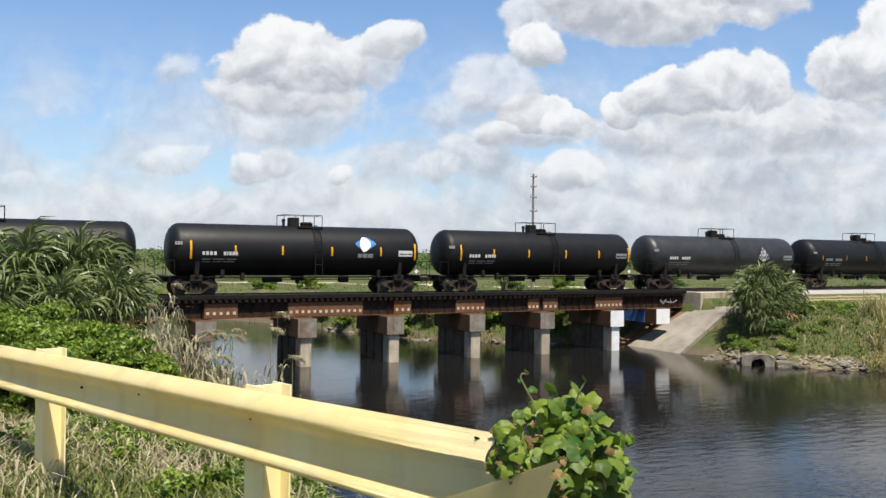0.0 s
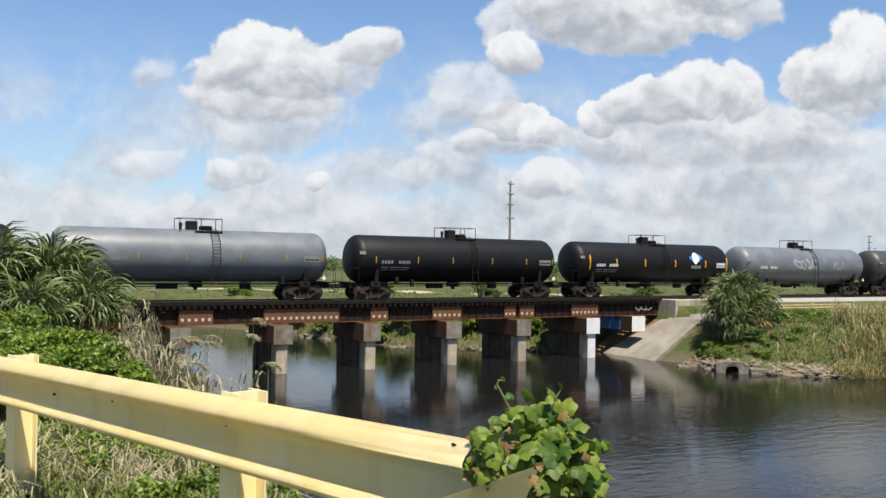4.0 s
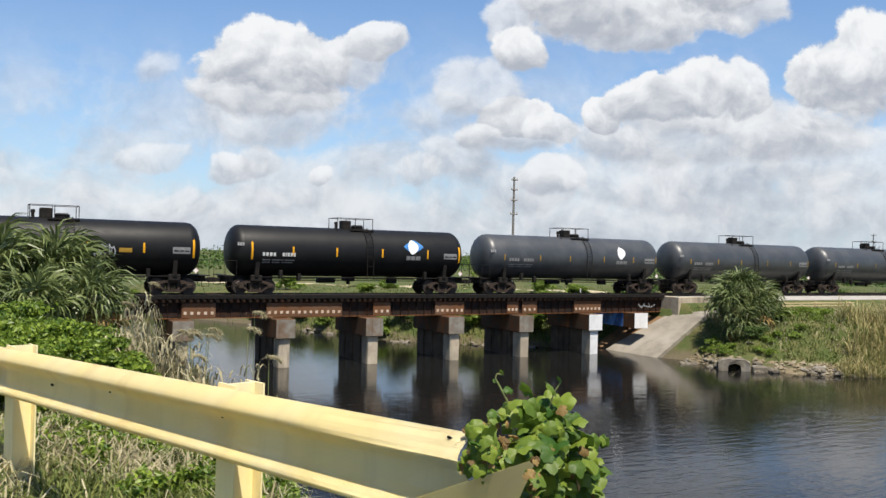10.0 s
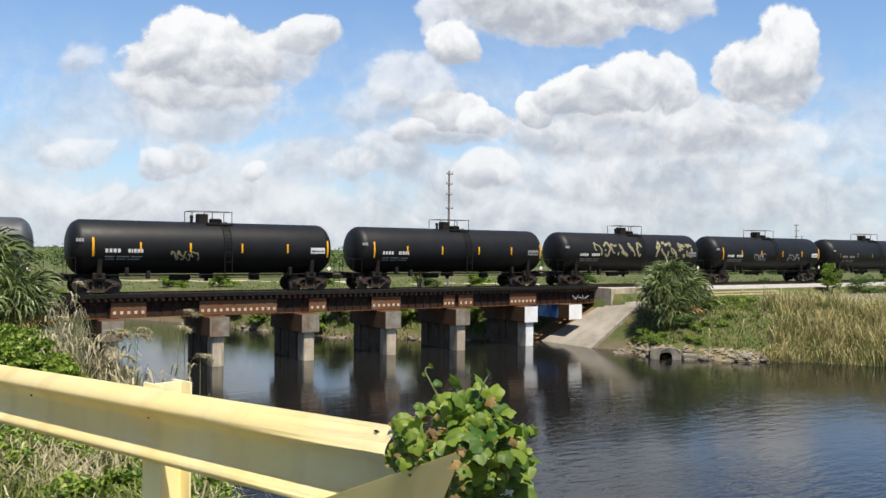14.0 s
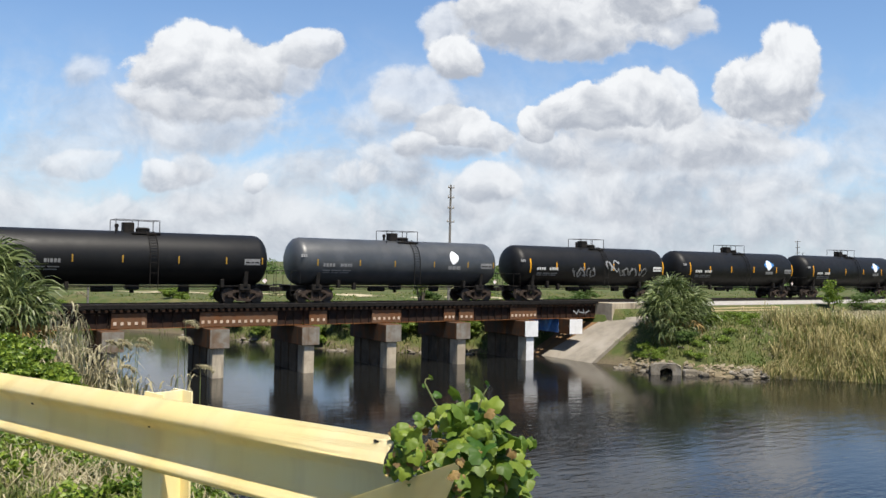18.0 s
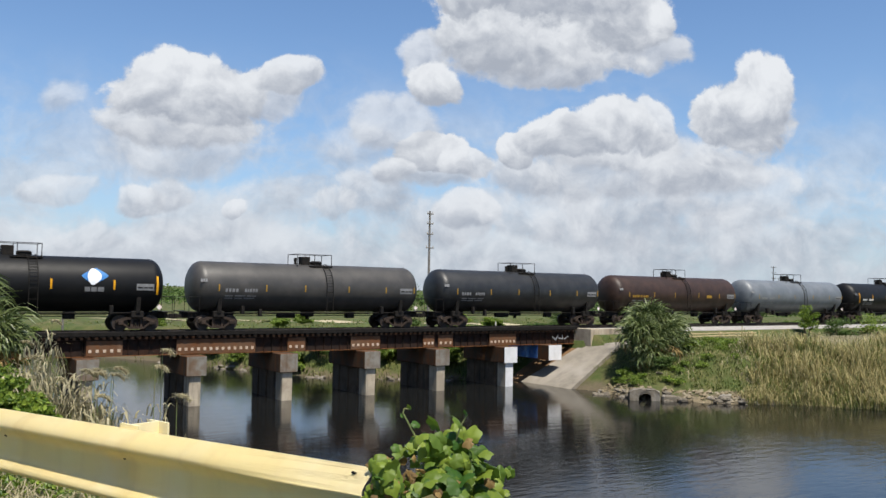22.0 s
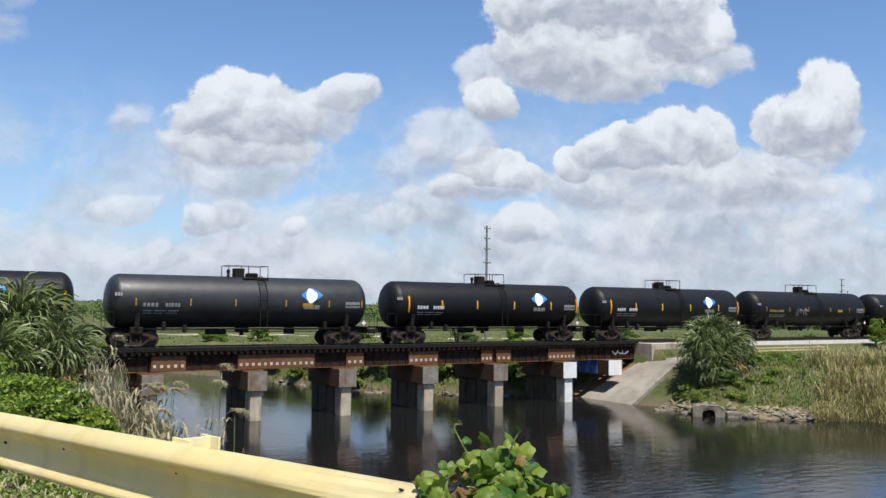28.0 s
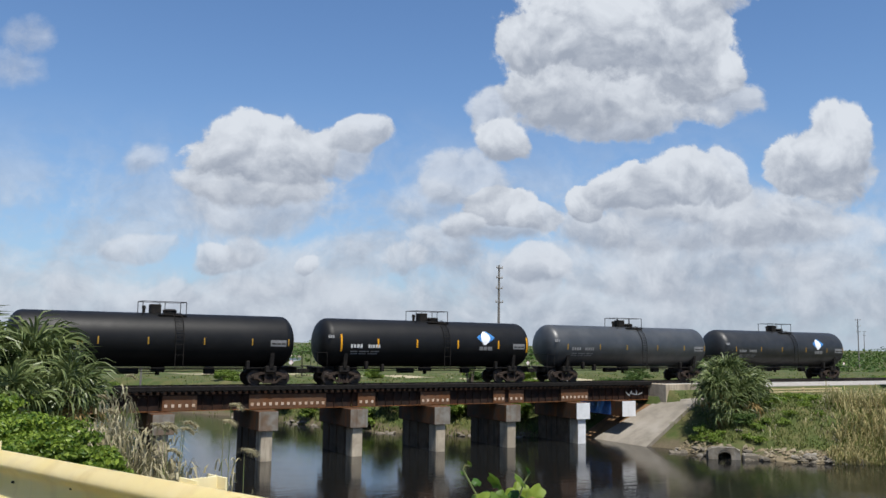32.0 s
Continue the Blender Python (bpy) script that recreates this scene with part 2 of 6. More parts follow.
# ---- materials ----
def material(name, colour, rough=0.6, metal=0.0, second=None, scale=3.0, amount=0.5, bump=0.0, bump_scale=40.0, third=None, scale3=0.6,
             amount3=0.4, coord="Object", vary=0.0, spec=0.22, streak=None):
    m = bpy.data.materials.new(name)
    m.use_nodes = True
    m.node_tree.nodes.clear()
    k = Nodes(m.node_tree)
    at = k.add("TexCoord").outputs[coord] if coord != "World" else k.add("NewGeometry").outputs["Position"]
    b = k.add("BsdfPrincipled")
    c = (*colour, 1)
    if second:
        c = k.mix(k.math("MULTIPLY", k.ramp(k.noise(at, scale, 6.0, 0.62), 0.38, 0.66), amount), colour, second)
    if third:
        c = k.mix(k.math("MULTIPLY", k.ramp(k.noise(at, scale3, 4.0, 0.6, 0.4), 0.45, 0.68), amount3), c, third)
    if streak:
        tall = k.vec("MULTIPLY", at, (streak[1], streak[1], streak[1] * 0.09))
        c = k.mix(k.math("MULTIPLY", k.ramp(k.noise(tall, 1.0, 4.0, 0.6), 0.48, 0.70), streak[2]), c, streak[0])
    if vary:
        info = k.add("NewGeometry").outputs["Random Per Island"]
        h = k.add("HueSaturation")
        k.put(h.inputs["Color"], c)
        k.put(h.inputs["Value"], k.math("MULTIPLY_ADD", info, vary * 2, 1 - vary))
        k.put(h.inputs["Hue"], k.math("MULTIPLY_ADD", info, vary * 0.12, 0.5 - vary * 0.06))
        c = h.outputs[0]
    k.put(b.inputs["Base Color"], c)
    k.put(b.inputs["Roughness"], k.math("MULTIPLY_ADD", k.noise(at, scale * 2.3, 3.0), 0.22, rough - 0.11, clamp=True))
    b.inputs["Metallic"].default_value = metal
    b.inputs["Specular IOR Level"].default_value = spec
    if bump:
        n = k.add("Bump")
        n.inputs["Strength"].default_value, n.inputs["Distance"].default_value = bump, 0.02
        k.put(n.inputs["Height"], k.noise(at, bump_scale, 5.0, 0.6))
        k.put(b.inputs["Normal"], n.outputs[0])
    k.tree.links.new(b.outputs[0], k.add("OutputMaterial").inputs[0])
    return m


def leaf_material(name, colour, second, rough=0.45, through=0.35, each=False):
    m = bpy.data.materials.new(name)
    m.use_nodes = True
    m.node_tree.nodes.clear()
    k = Nodes(m.node_tree)
    g = k.add("NewGeometry")
    c = k.mix(k.add("ObjectInfo").outputs["Random"] if each else g.outputs["Random Per Island"], colour, second)
    c = k.mix(k.math("MULTIPLY", k.ramp(k.noise(g.outputs["Position"], 0.9, 3.0), 0.4, 0.65), 0.35), c, [v * 0.55 for v in colour])
    b = k.add("BsdfPrincipled")
    k.put(b.inputs["Base Color"], c)
    b.inputs["Roughness"].default_value = rough
    b.inputs["Specular IOR Level"].default_value = 0.35
    t = k.add("BsdfTranslucent")
    k.put(t.inputs[0], c)
    s = k.add("MixShader")
    s.inputs[0].default_value = through
    k.tree.links.new(b.outputs[0], s.inputs[1])
    k.tree.links.new(t.outputs[0], s.inputs[2])
    k.tree.links.new(s.outputs[0], k.add("OutputMaterial").inputs[0])
    return m


BLACK = material("tank_black", (0.0050, 0.0050, 0.0052), 0.50, 0, (0.009, 0.0087, 0.0083), 1.2, 0.7, 0.05, 20, (0.014, 0.0128, 0.0118), 0.35, 0.35, spec=0.26)
CHAR = material("tank_charcoal", (0.014, 0.0145, 0.015), 0.46, 0, (0.029, 0.029, 0.028), 1.2, 0.7, 0.05, 20, (0.019, 0.018, 0.017), 0.5, 0.3, spec=0.5)
GREY = material("tank_grey", (0.034, 0.038, 0.042), 0.44, 0, (0.060, 0.063, 0.066), 0.9, 0.7, 0.05, 20, (0.040, 0.038, 0.037), 0.5, 0.3, spec=0.62)
PALE = material("tank_pale_grey", (0.105, 0.118, 0.130), 0.48, 0, (0.16, 0.174, 0.188), 0.9, 0.7, 0.05, 20, (0.14, 0.142, 0.145), 0.5, 0.3, spec=0.55)
TAUPE = material("tank_taupe", (0.042, 0.039, 0.035), 0.48, 0, (0.072, 0.066, 0.058), 0.9, 0.7, 0.05, 20, (0.036, 0.033, 0.030), 0.5, 0.4, spec=0.5)
BROWN = material("tank_brown", (0.030, 0.0165, 0.011), 0.5, 0, (0.055, 0.030, 0.020), 1.2, 0.7, 0.05, 20, (0.028, 0.019, 0.015), 0.4, 0.45, spec=0.36)
TRUCK = material("rusty_truck_casting", (0.032, 0.023, 0.018), 0.8, 0, (0.075, 0.050, 0.036), 3.0, 0.7, 0.3, 30, (0.016, 0.013, 0.011), 1.5, 0.6)
IRON = material("running_gear_iron", (0.007, 0.0065, 0.006), 0.8, 0.0, (0.022, 0.017, 0.013), 4.0, 0.8, 0.3, 30, spec=0.25)
WHEEL = material("wheel_steel", (0.05, 0.042, 0.038), 0.55, 0.5, (0.10, 0.07, 0.05), 5.0, 0.6)
YELLOW = material("reflective_yellow", (0.72, 0.34, 0.015), 0.4, 0, (0.55, 0.25, 0.01), 6.0, 0.5)
WHITE = material("white_lettering", (0.62, 0.62, 0.60), 0.5, 0, (0.42, 0.42, 0.41), 5.0, 0.6)
DIM = material("faded_lettering", (0.23, 0.23, 0.23), 0.5, 0, (0.12, 0.12, 0.12), 5.0, 0.6)
LOGO_WHITE = material("decal_white", (0.78, 0.79, 0.80), 0.4, 0, (0.6, 0.62, 0.64), 2.0, 0.4)
LOGO_BLUE = material("decal_blue", (0.035, 0.16, 0.42), 0.4, 0, (0.10, 0.28, 0.55), 2.0, 0.6)
PLACARD = material("placard", (0.72, 0.70, 0.66), 0.5, 0, (0.75, 0.35, 0.28), 6.0, 0.5)
OCHRE = material("yellow_panel", (0.36, 0.21, 0.03), 0.5, 0, (0.22, 0.13, 0.03), 5.0, 0.5)
SPRAY = material("sprayed_paint", (0.36, 0.37, 0.38), 0.6, 0, (0.22, 0.22, 0.23), 3.0, 0.5)
SPRAY_WARM = material("sprayed_cream", (0.25, 0.225, 0.13), 0.6, 0, (0.13, 0.12, 0.085), 3.0, 0.5)
RUST = material("rusty_girder", (0.015, 0.010, 0.008), 0.85, 0.0, (0.045, 0.018, 0.009), 1.6, 0.8, 0.4, 18, (0.030, 0.019, 0.014), 0.7, 0.7, coord="World",
                streak=((0.028, 0.020, 0.016), 3.0, 0.5))
RUST_ORANGE = material("orange_rust", (0.20, 0.078, 0.022), 0.9, 0.0, (0.10, 0.038, 0.014), 2.2, 0.8, 0.4, 18, (0.045, 0.022, 0.013), 0.9, 0.6, coord="World")
RUST_PALE = material("faded_girder_plate", (0.125, 0.068, 0.038), 0.8, 0.0, (0.15, 0.055, 0.017), 1.8, 0.7, 0.3, 18, (0.17, 0.105, 0.066), 0.5, 0.5,
                     coord="World", streak=((0.11, 0.045, 0.02), 4.0, 0.6))
RIVET = material("pale_bearing_steel", (0.55, 0.45, 0.36), 0.7, 0, (0.40, 0.24, 0.12), 5.0, 0.6)
TIE = material("creosoted_timber", (0.010, 0.009, 0.008), 0.9, 0, (0.022, 0.019, 0.017), 3.0, 0.6, 0.5, 25, spec=0.15)
# darkened concrete: the shade under the deck is in its colour, beside stain streaks
SHADED_CONCRETE = material("stained_concrete", (0.090, 0.064, 0.042), 0.85, 0, (0.14, 0.106, 0.074), 1.3, 0.7, 0.35, 22, (0.05, 0.04, 0.032), 0.5, 0.6,
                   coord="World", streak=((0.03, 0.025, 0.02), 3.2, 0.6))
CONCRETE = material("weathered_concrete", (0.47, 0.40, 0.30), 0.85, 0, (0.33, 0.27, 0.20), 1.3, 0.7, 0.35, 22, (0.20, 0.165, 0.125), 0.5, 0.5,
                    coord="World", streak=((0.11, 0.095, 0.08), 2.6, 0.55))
CAP_RUSTY = material("rust_stained_concrete", (0.072, 0.044, 0.026), 0.85, 0, (0.115, 0.042, 0.014), 1.3, 0.8, 0.35, 22, (0.055, 0.042, 0.032), 0.8, 0.75,
                     coord="World", streak=((0.13, 0.052, 0.018), 2.2, 0.7))
CAP_GREY = material("grey_cap_concrete", (0.23, 0.215, 0.185), 0.85, 0, (0.14, 0.117, 0.09), 1.6, 0.8, 0.35, 22, (0.16, 0.085, 0.04), 0.9, 0.6, coord="World",
                    streak=((0.12, 0.075, 0.045), 2.6, 0.6))
CONCRETE_WHITE = material("whitewashed_concrete", (0.70, 0.70, 0.70), 0.8, 0, (0.55, 0.55, 0.54), 1.5, 0.6, 0.2, 22, coord="World")
RAMP = material("slope_paving_concrete", (0.25, 0.222, 0.18), 0.85, 0, (0.16, 0.142, 0.115), 0.8, 0.7, 0.3, 14, (0.36, 0.325, 0.28), 0.3, 0.5, coord="World")
BLUE_PAINT = material("blue_mural_paint", (0.035, 0.13, 0.42), 0.6, 0, (0.16, 0.28, 0.50), 1.6, 0.7, 0.1, 20, coord="World")
GUARD = material("cream_yellow_paint", (0.90, 0.765, 0.395), 0.40, 0, (0.91, 0.81, 0.54), 2.2, 0.6, 0.05, 60, (0.76, 0.60, 0.28), 0.8, 0.30,
                 streak=((0.62, 0.47, 0.20), 5.0, 0.25), spec=0.4)
BALLAST = material("pale_ballast", (0.34, 0.325, 0.30), 0.9, 0, (0.22, 0.20, 0.19), 14.0, 0.8, 0.9, 18, (0.40, 0.385, 0.36), 1.2, 0.4, coord="World")
SOIL = material("grassy_ground", (0.050, 0.068, 0.018), 0.95, 0, (0.125, 0.108, 0.046), 0.55, 0.8, 0.8, 9, (0.055, 0.085, 0.02), 0.16, 0.6, coord="World")
k = Nodes(SOIL.node_tree)
shader = next(n for n in SOIL.node_tree.nodes if n.type == "BSDF_PRINCIPLED")
where = k.add("NewGeometry").outputs["Position"]
split = k.add("SeparateXYZ")
k.put(split.inputs[0], where)
level = k.math("MULTIPLY_ADD", k.noise(where, 0.9, 5.0, 0.6), 1.5, split.outputs[2])
earth = k.mix(k.noise(where, 5.0, 4.0, 0.6), (0.135, 0.108, 0.068), (0.070, 0.058, 0.036))
k.put(shader.inputs["Base Color"], k.mix(k.ramp(level, 1.5, 0.95), shader.inputs["Base Color"].links[0].from_socket, earth))
ROCK = material("bank_rock", (0.165, 0.142, 0.108), 0.9, 0, (0.070, 0.060, 0.046), 2.0, 0.8, 0.6, 9, (0.42, 0.39, 0.34), 0.8, 0.36, coord="World")
RUBBLE = material("tan_rubble", (0.21, 0.165, 0.10), 0.95, 0, (0.12, 0.10, 0.062), 3.0, 0.8, 0.6, 10, (0.40, 0.36, 0.28), 1.0, 0.4, coord="World")
SAND = material("sandy_track", (0.40, 0.34, 0.23), 0.95, 0, (0.30, 0.27, 0.16), 0.8, 0.7, 0.5, 6, coord="World")
RUST_SOIL = material("orange_soil", (0.20, 0.115, 0.055), 0.95, 0, (0.13, 0.085, 0.05), 1.5, 0.7, 0.6, 10, coord="World")
BARK = material("palm_trunk", (0.13, 0.105, 0.08), 0.9, 0, (0.07, 0.055, 0.04), 6.0, 0.7, 0.7, 20)
POLE_WOOD = material("grey_pole_timber", (0.20, 0.185, 0.17), 0.85, 0, (0.12, 0.11, 0.10), 6.0, 0.6)
WOOD_PALE = material("pale_timber_rail", (0.52, 0.42, 0.24), 0.8, 0, (0.40, 0.30, 0.16), 4.0, 0.6)
DARK = material("dark_hollow", (0.012, 0.011, 0.010), 0.9)
LEAF_PALM = leaf_material("palm_leaf", (0.040, 0.072, 0.016), (0.20, 0.235, 0.085), 0.42, 0.20)
LEAF_DEAD = leaf_material("dry_leaf", (0.22, 0.125, 0.04), (0.40, 0.28, 0.11), 0.7, 0.25)
LEAF_BUSH = leaf_material("bush_leaf", (0.045, 0.105, 0.010), (0.30, 0.39, 0.055), 0.42, 0.38)
LEAF_SUN = leaf_material("sunny_shrub_leaf", (0.12, 0.20, 0.026), (0.28, 0.36, 0.065), 0.5, 0.40)
LEAF_VINE = leaf_material("vine_leaf", (0.040, 0.105, 0.012), (0.24, 0.31, 0.038), 0.50, 0.38, each=True)
LEAF_FAR = leaf_material("tree_leaf", (0.050, 0.098, 0.020), (0.11, 0.17, 0.035), 0.6, 0.30)
GRASS = leaf_material("green_grass", (0.080, 0.122, 0.024), (0.235, 0.25, 0.072), 0.6, 0.38)
STRAW = leaf_material("dry_reed", (0.30, 0.26, 0.14), (0.56, 0.50, 0.33), 0.7, 0.33)
STRAW_REED = leaf_material("standing_reed", (0.25, 0.22, 0.085), (0.52, 0.44, 0.21), 0.7, 0.33)
VINE_DRY = leaf_material("dry_vine_leaf", (0.10, 0.060, 0.020), (0.26, 0.17, 0.055), 0.7, 0.2, each=True)
STEM = material("vine_stem", (0.16, 0.20, 0.07), 0.7, 0, (0.22, 0.16, 0.09), 8.0, 0.6)

WATER = bpy.data.materials.new("canal_water")
WATER.use_nodes = True
WATER.node_tree.nodes.clear()
k = Nodes(WATER.node_tree)
pos = k.add("NewGeometry").outputs["Position"]
b = k.add("BsdfPrincipled")
b.inputs["Base Color"].default_value = (0.009, 0.0092, 0.0088, 1)
b.inputs["Roughness"].default_value = 0.06
b.inputs["IOR"].default_value = 1.36
reach = k.add("SeparateXYZ")
k.put(reach.inputs[0], pos)
open_water = k.ramp(k.math("MULTIPLY_ADD", k.noise(pos, 0.08, 3.0, 0.5), 16.0, reach.outputs[1]), -6.0, -28.0)
gust = k.math("MULTIPLY", k.ramp(k.noise(pos, 0.055, 3.0, 0.5), 0.30, 0.58), open_water)
near = k.math("ADD", k.math("MULTIPLY", k.noise(k.vec("MULTIPLY", pos, (0.75, 1.9, 1)), 1.1, 4.0, 0.6), 1.0),
              k.math("MULTIPLY", k.noise(pos, 4.5, 3.0, 0.55), 0.22))
n = k.add("Bump")
k.put(n.inputs["Strength"], k.math("MULTIPLY_ADD", gust, 0.12, 0.052))
n.inputs["Distance"].default_value = 0.25
k.put(n.inputs["Height"], near)
k.put(b.inputs["Normal"], n.outputs[0])
k.tree.links.new(b.outputs[0], k.add("OutputMaterial").inputs[0])


# ---- mesh helpers ----
def mesh_of(name, bm, mat, smooth=False):
    me = bpy.data.meshes.new(name)
    bm.to_mesh(me)
    bm.free()
    for m in (mat if isinstance(mat, (list, tuple)) else [mat]):
        me.materials.append(m)
    if smooth:
        me.shade_smooth()
    return me


def part(name, bm, mat, parent, label="", smooth=False, at=None, kind=""):
    ob = new(name, mesh_of(name, bm, mat, smooth) if isinstance(bm, bmesh.types.BMesh) else bm)
    ob.parent = parent
    if at is not None:
        ob.matrix_basis = at
    return tagged(ob, label, kind=kind)


def thing(name, bm, mat, label, category, group="", kind="", smooth=False, at=None):
    ob = new(name, None if bm is None else mesh_of(name, bm, mat, smooth))
    if at is not None:
        ob.matrix_basis = at
    return tagged(ob, label, category, group, kind)


def box(bm, x0, x1, y0, y1, z0, z1, bevel=0.0):
    m = Matrix.Translation(((x0 + x1) / 2, (y0 + y1) / 2, (z0 + z1) / 2)) @ Matrix.Diagonal((x1 - x0, y1 - y0, z1 - z0, 1))
    made = bmesh.ops.create_cube(bm, size=1.0, matrix=m)["verts"]
    if bevel:
        edges = list({e for v in made for e in v.link_edges})
        bmesh.ops.bevel(bm, geom=edges, offset=bevel, segments=1, affect="EDGES")
    return bm


def rod(bm, a, b, r, r2=None, n=8):
    a, b = Vector(a), Vector(b)
    d = b - a
    m = Matrix.Translation((a + b) / 2) @ d.to_track_quat("Z", "Y").to_matrix().to_4x4()
    bmesh.ops.create_cone(bm, cap_ends=True, segments=n, radius1=r, radius2=r if r2 is None else r2, depth=d.length, matrix=m)
    return bm


def prism(bm, outline, y0, y1):
    """A plate: an outline in x and z, from y0 to y1."""
    a = [bm.verts.new((x, y0, z)) for x, z in outline]
    b = [bm.verts.new((x, y1, z)) for x, z in outline]
    bm.faces.new(a)
    bm.faces.new(b[::-1])
    for i in range(len(a)):
        j = (i + 1) % len(a)
        bm.faces.new((a[j], a[i], b[i], b[j]))
    bmesh.ops.recalc_face_normals(bm, faces=bm.faces)
    return bm


def stuff(name, verts, faces, mat, label, category, kind="stuff", smooth=False):
    me = bpy.data.meshes.new(name)
    me.from_pydata(verts, [], faces)
    me.materials.append(mat)
    if smooth:
        me.shade_smooth()
    return tagged(new(name, me), label, category, kind=kind)


# ---- the ground, one sheet, with the canal cut into it ----
WATER_Z = 0.05
SHORE = [(-9.8, 3), (-10.2, 14), (-15, 40), (-27, 72), (-14, 78), (-2, 46), (5.5, 31), (8.7, 22), (12.5, 12), (17.5, 8), (22, 5), (26.6, 3), (26.6, -2),
         (25.9, -5), (25.4, -9.6), (27.6, -12.6), (29.7, -15), (32.8, -16.4), (34.6, -19), (37, -23), (45, -32), (80, -62), (160, -120),
         (110, -170), (30, -95), (-4, -62), (-12.6, -51), (-13.9, -46), (-13.4, -38), (-11.4, -24), (-10.2, -10)]


def shore_distance(x, y):
    """Metres from the shoreline, above 0 on land; arrays."""
    p = np.array(SHORE, float)
    q = np.roll(p, -1, 0)
    best, inside = np.full(x.shape, 1e9), np.zeros(x.shape, bool)
    for (ax, ay), (bx, by) in zip(p, q):
        dx, dy = bx - ax, by - ay
        s = np.clip(((x - ax) * dx + (y - ay) * dy) / (dx * dx + dy * dy), 0, 1)
        best = np.minimum(best, np.hypot(x - ax - s * dx, y - ay - s * dy))
        cross = (ay > y) != (by > y)
        with np.errstate(divide="ignore", invalid="ignore"):
            inside ^= cross & (x < (bx - ax) * (y - ay) / (by - ay) + ax)
    return np.where(inside, -best, best)


def smooth01(v):
    v = np.clip(v, 0, 1)
    return v * v * (3 - 2 * v)


def ground_height(x, y):
    x, y = np.asarray(x, float), np.asarray(y, float)
    d = shore_distance(x, y)
    wave = 0.10 * np.sin(x * 0.9 + 1.3 * np.sin(y * 0.5)) + 0.08 * np.sin(y * 1.1 + x * 0.37) + 0.05 * np.sin(2.3 * x - 1.7 * y)
    # level of the land: road shoulder, railway, fields
    near_road = smooth01((-14 - y) / 26) * smooth01((4 - x) / 10)
    land = 3.1 + 2.32 * near_road
    land = np.where(y > 12, 3.0 - 0.4 * smooth01((y - 12) / 60), land)
    land = np.where((x > 20) & (y < -2), 3.2 - 0.5 * smooth01((-8 - y) / 30), land)
    steep = np.where(near_road > 0.4, 2.2, 5.5)
    steep = np.where((x > 20) & (y < 0), 8.5, steep)
    h = -0.25 + (land + 0.25) * smooth01(d / steep) ** 0.8 + wave * smooth01(d / 1.5)
    h = np.where(d < 0, np.maximum(-1.4, -0.25 + d * 0.6), h)
    apron = np.clip(-0.3 + (x - 25.8) * 0.625, -0.3, 3.0) - 0.06 - 0.42 * np.maximum(-3.2 - y, 0)
    h = np.where((x > 26.0) & (x < 36.5) & (y < -3.15) & (y > -8) & (d > 0), np.maximum(h, apron), h)
    # the railway embankment
    bank = 4.02 - 0.62 * np.clip(np.abs(y - 2.6) - 2.9, 0, 12)
    keep = smooth01((x - 30.6) / 0.6) + smooth01((-10.2 - x) / 0.8)
    return np.where(d > -0.5, np.maximum(h, np.where(keep > 0.05, bank * np.minimum(keep, 1), -9)), h)


def spread(lo, hi, step, far):
    """Even steps between lo and hi, then wider and wider to far."""
    mid = list(np.arange(lo, hi + step / 2, step))
    out, s = [], step
    while (out[-1] if out else hi) < far:
        s *= 1.35
        out.append((out[-1] if out else hi) + s)
    low, s = [], step
    while (low[-1] if low else lo) > -far:
        s *= 1.35
        low.append((low[-1] if low else lo) - s)
    return np.array(low[::-1] + mid + out)


gx, gy = spread(-45, 75, 0.6, 4200), spread(-58, 45, 0.6, 4200)
GX, GY = np.meshgrid(gx, gy)
GZ = ground_height(GX, GY)
nx, ny = len(gx), len(gy)
index = np.arange(nx * ny).reshape(ny, nx)
quads = np.stack([index[:-1, :-1], index[:-1, 1:], index[1:, 1:], index[1:, :-1]], -1).reshape(-1, 4)
me = bpy.data.meshes.new("ground")
me.from_pydata(np.stack([GX, GY, GZ], -1).reshape(-1, 3).tolist(), [], quads.tolist())
me.materials.append(SOIL)
me.shade_smooth()
ground = tagged(new("ground", me), "uneven grassy ground falling to a canal bank", "ground", kind="structure")

bm = bmesh.new()
bmesh.ops.create_grid(bm, x_segments=1, y_segments=1, size=1, matrix=Matrix.Translation((60, -40, WATER_Z)) @ Matrix.Diagonal((160, 160, 1, 1)))
thing("water", bm, WATER, "dark rippled canal water reflecting the bridge", "water", kind="structure")


# ---- the bridge ----
RAIL_Z, TRACK_Y = 4.45, 2.6
bridge = thing("railway_bridge", None, None, "rusty steel girder railway bridge on concrete piers over a canal", "bridge")
CAPS = [-12.1, -6.1, 0.0, 5.9, 11.95, 17.65, 23.85]      # right front corner of each pier cap


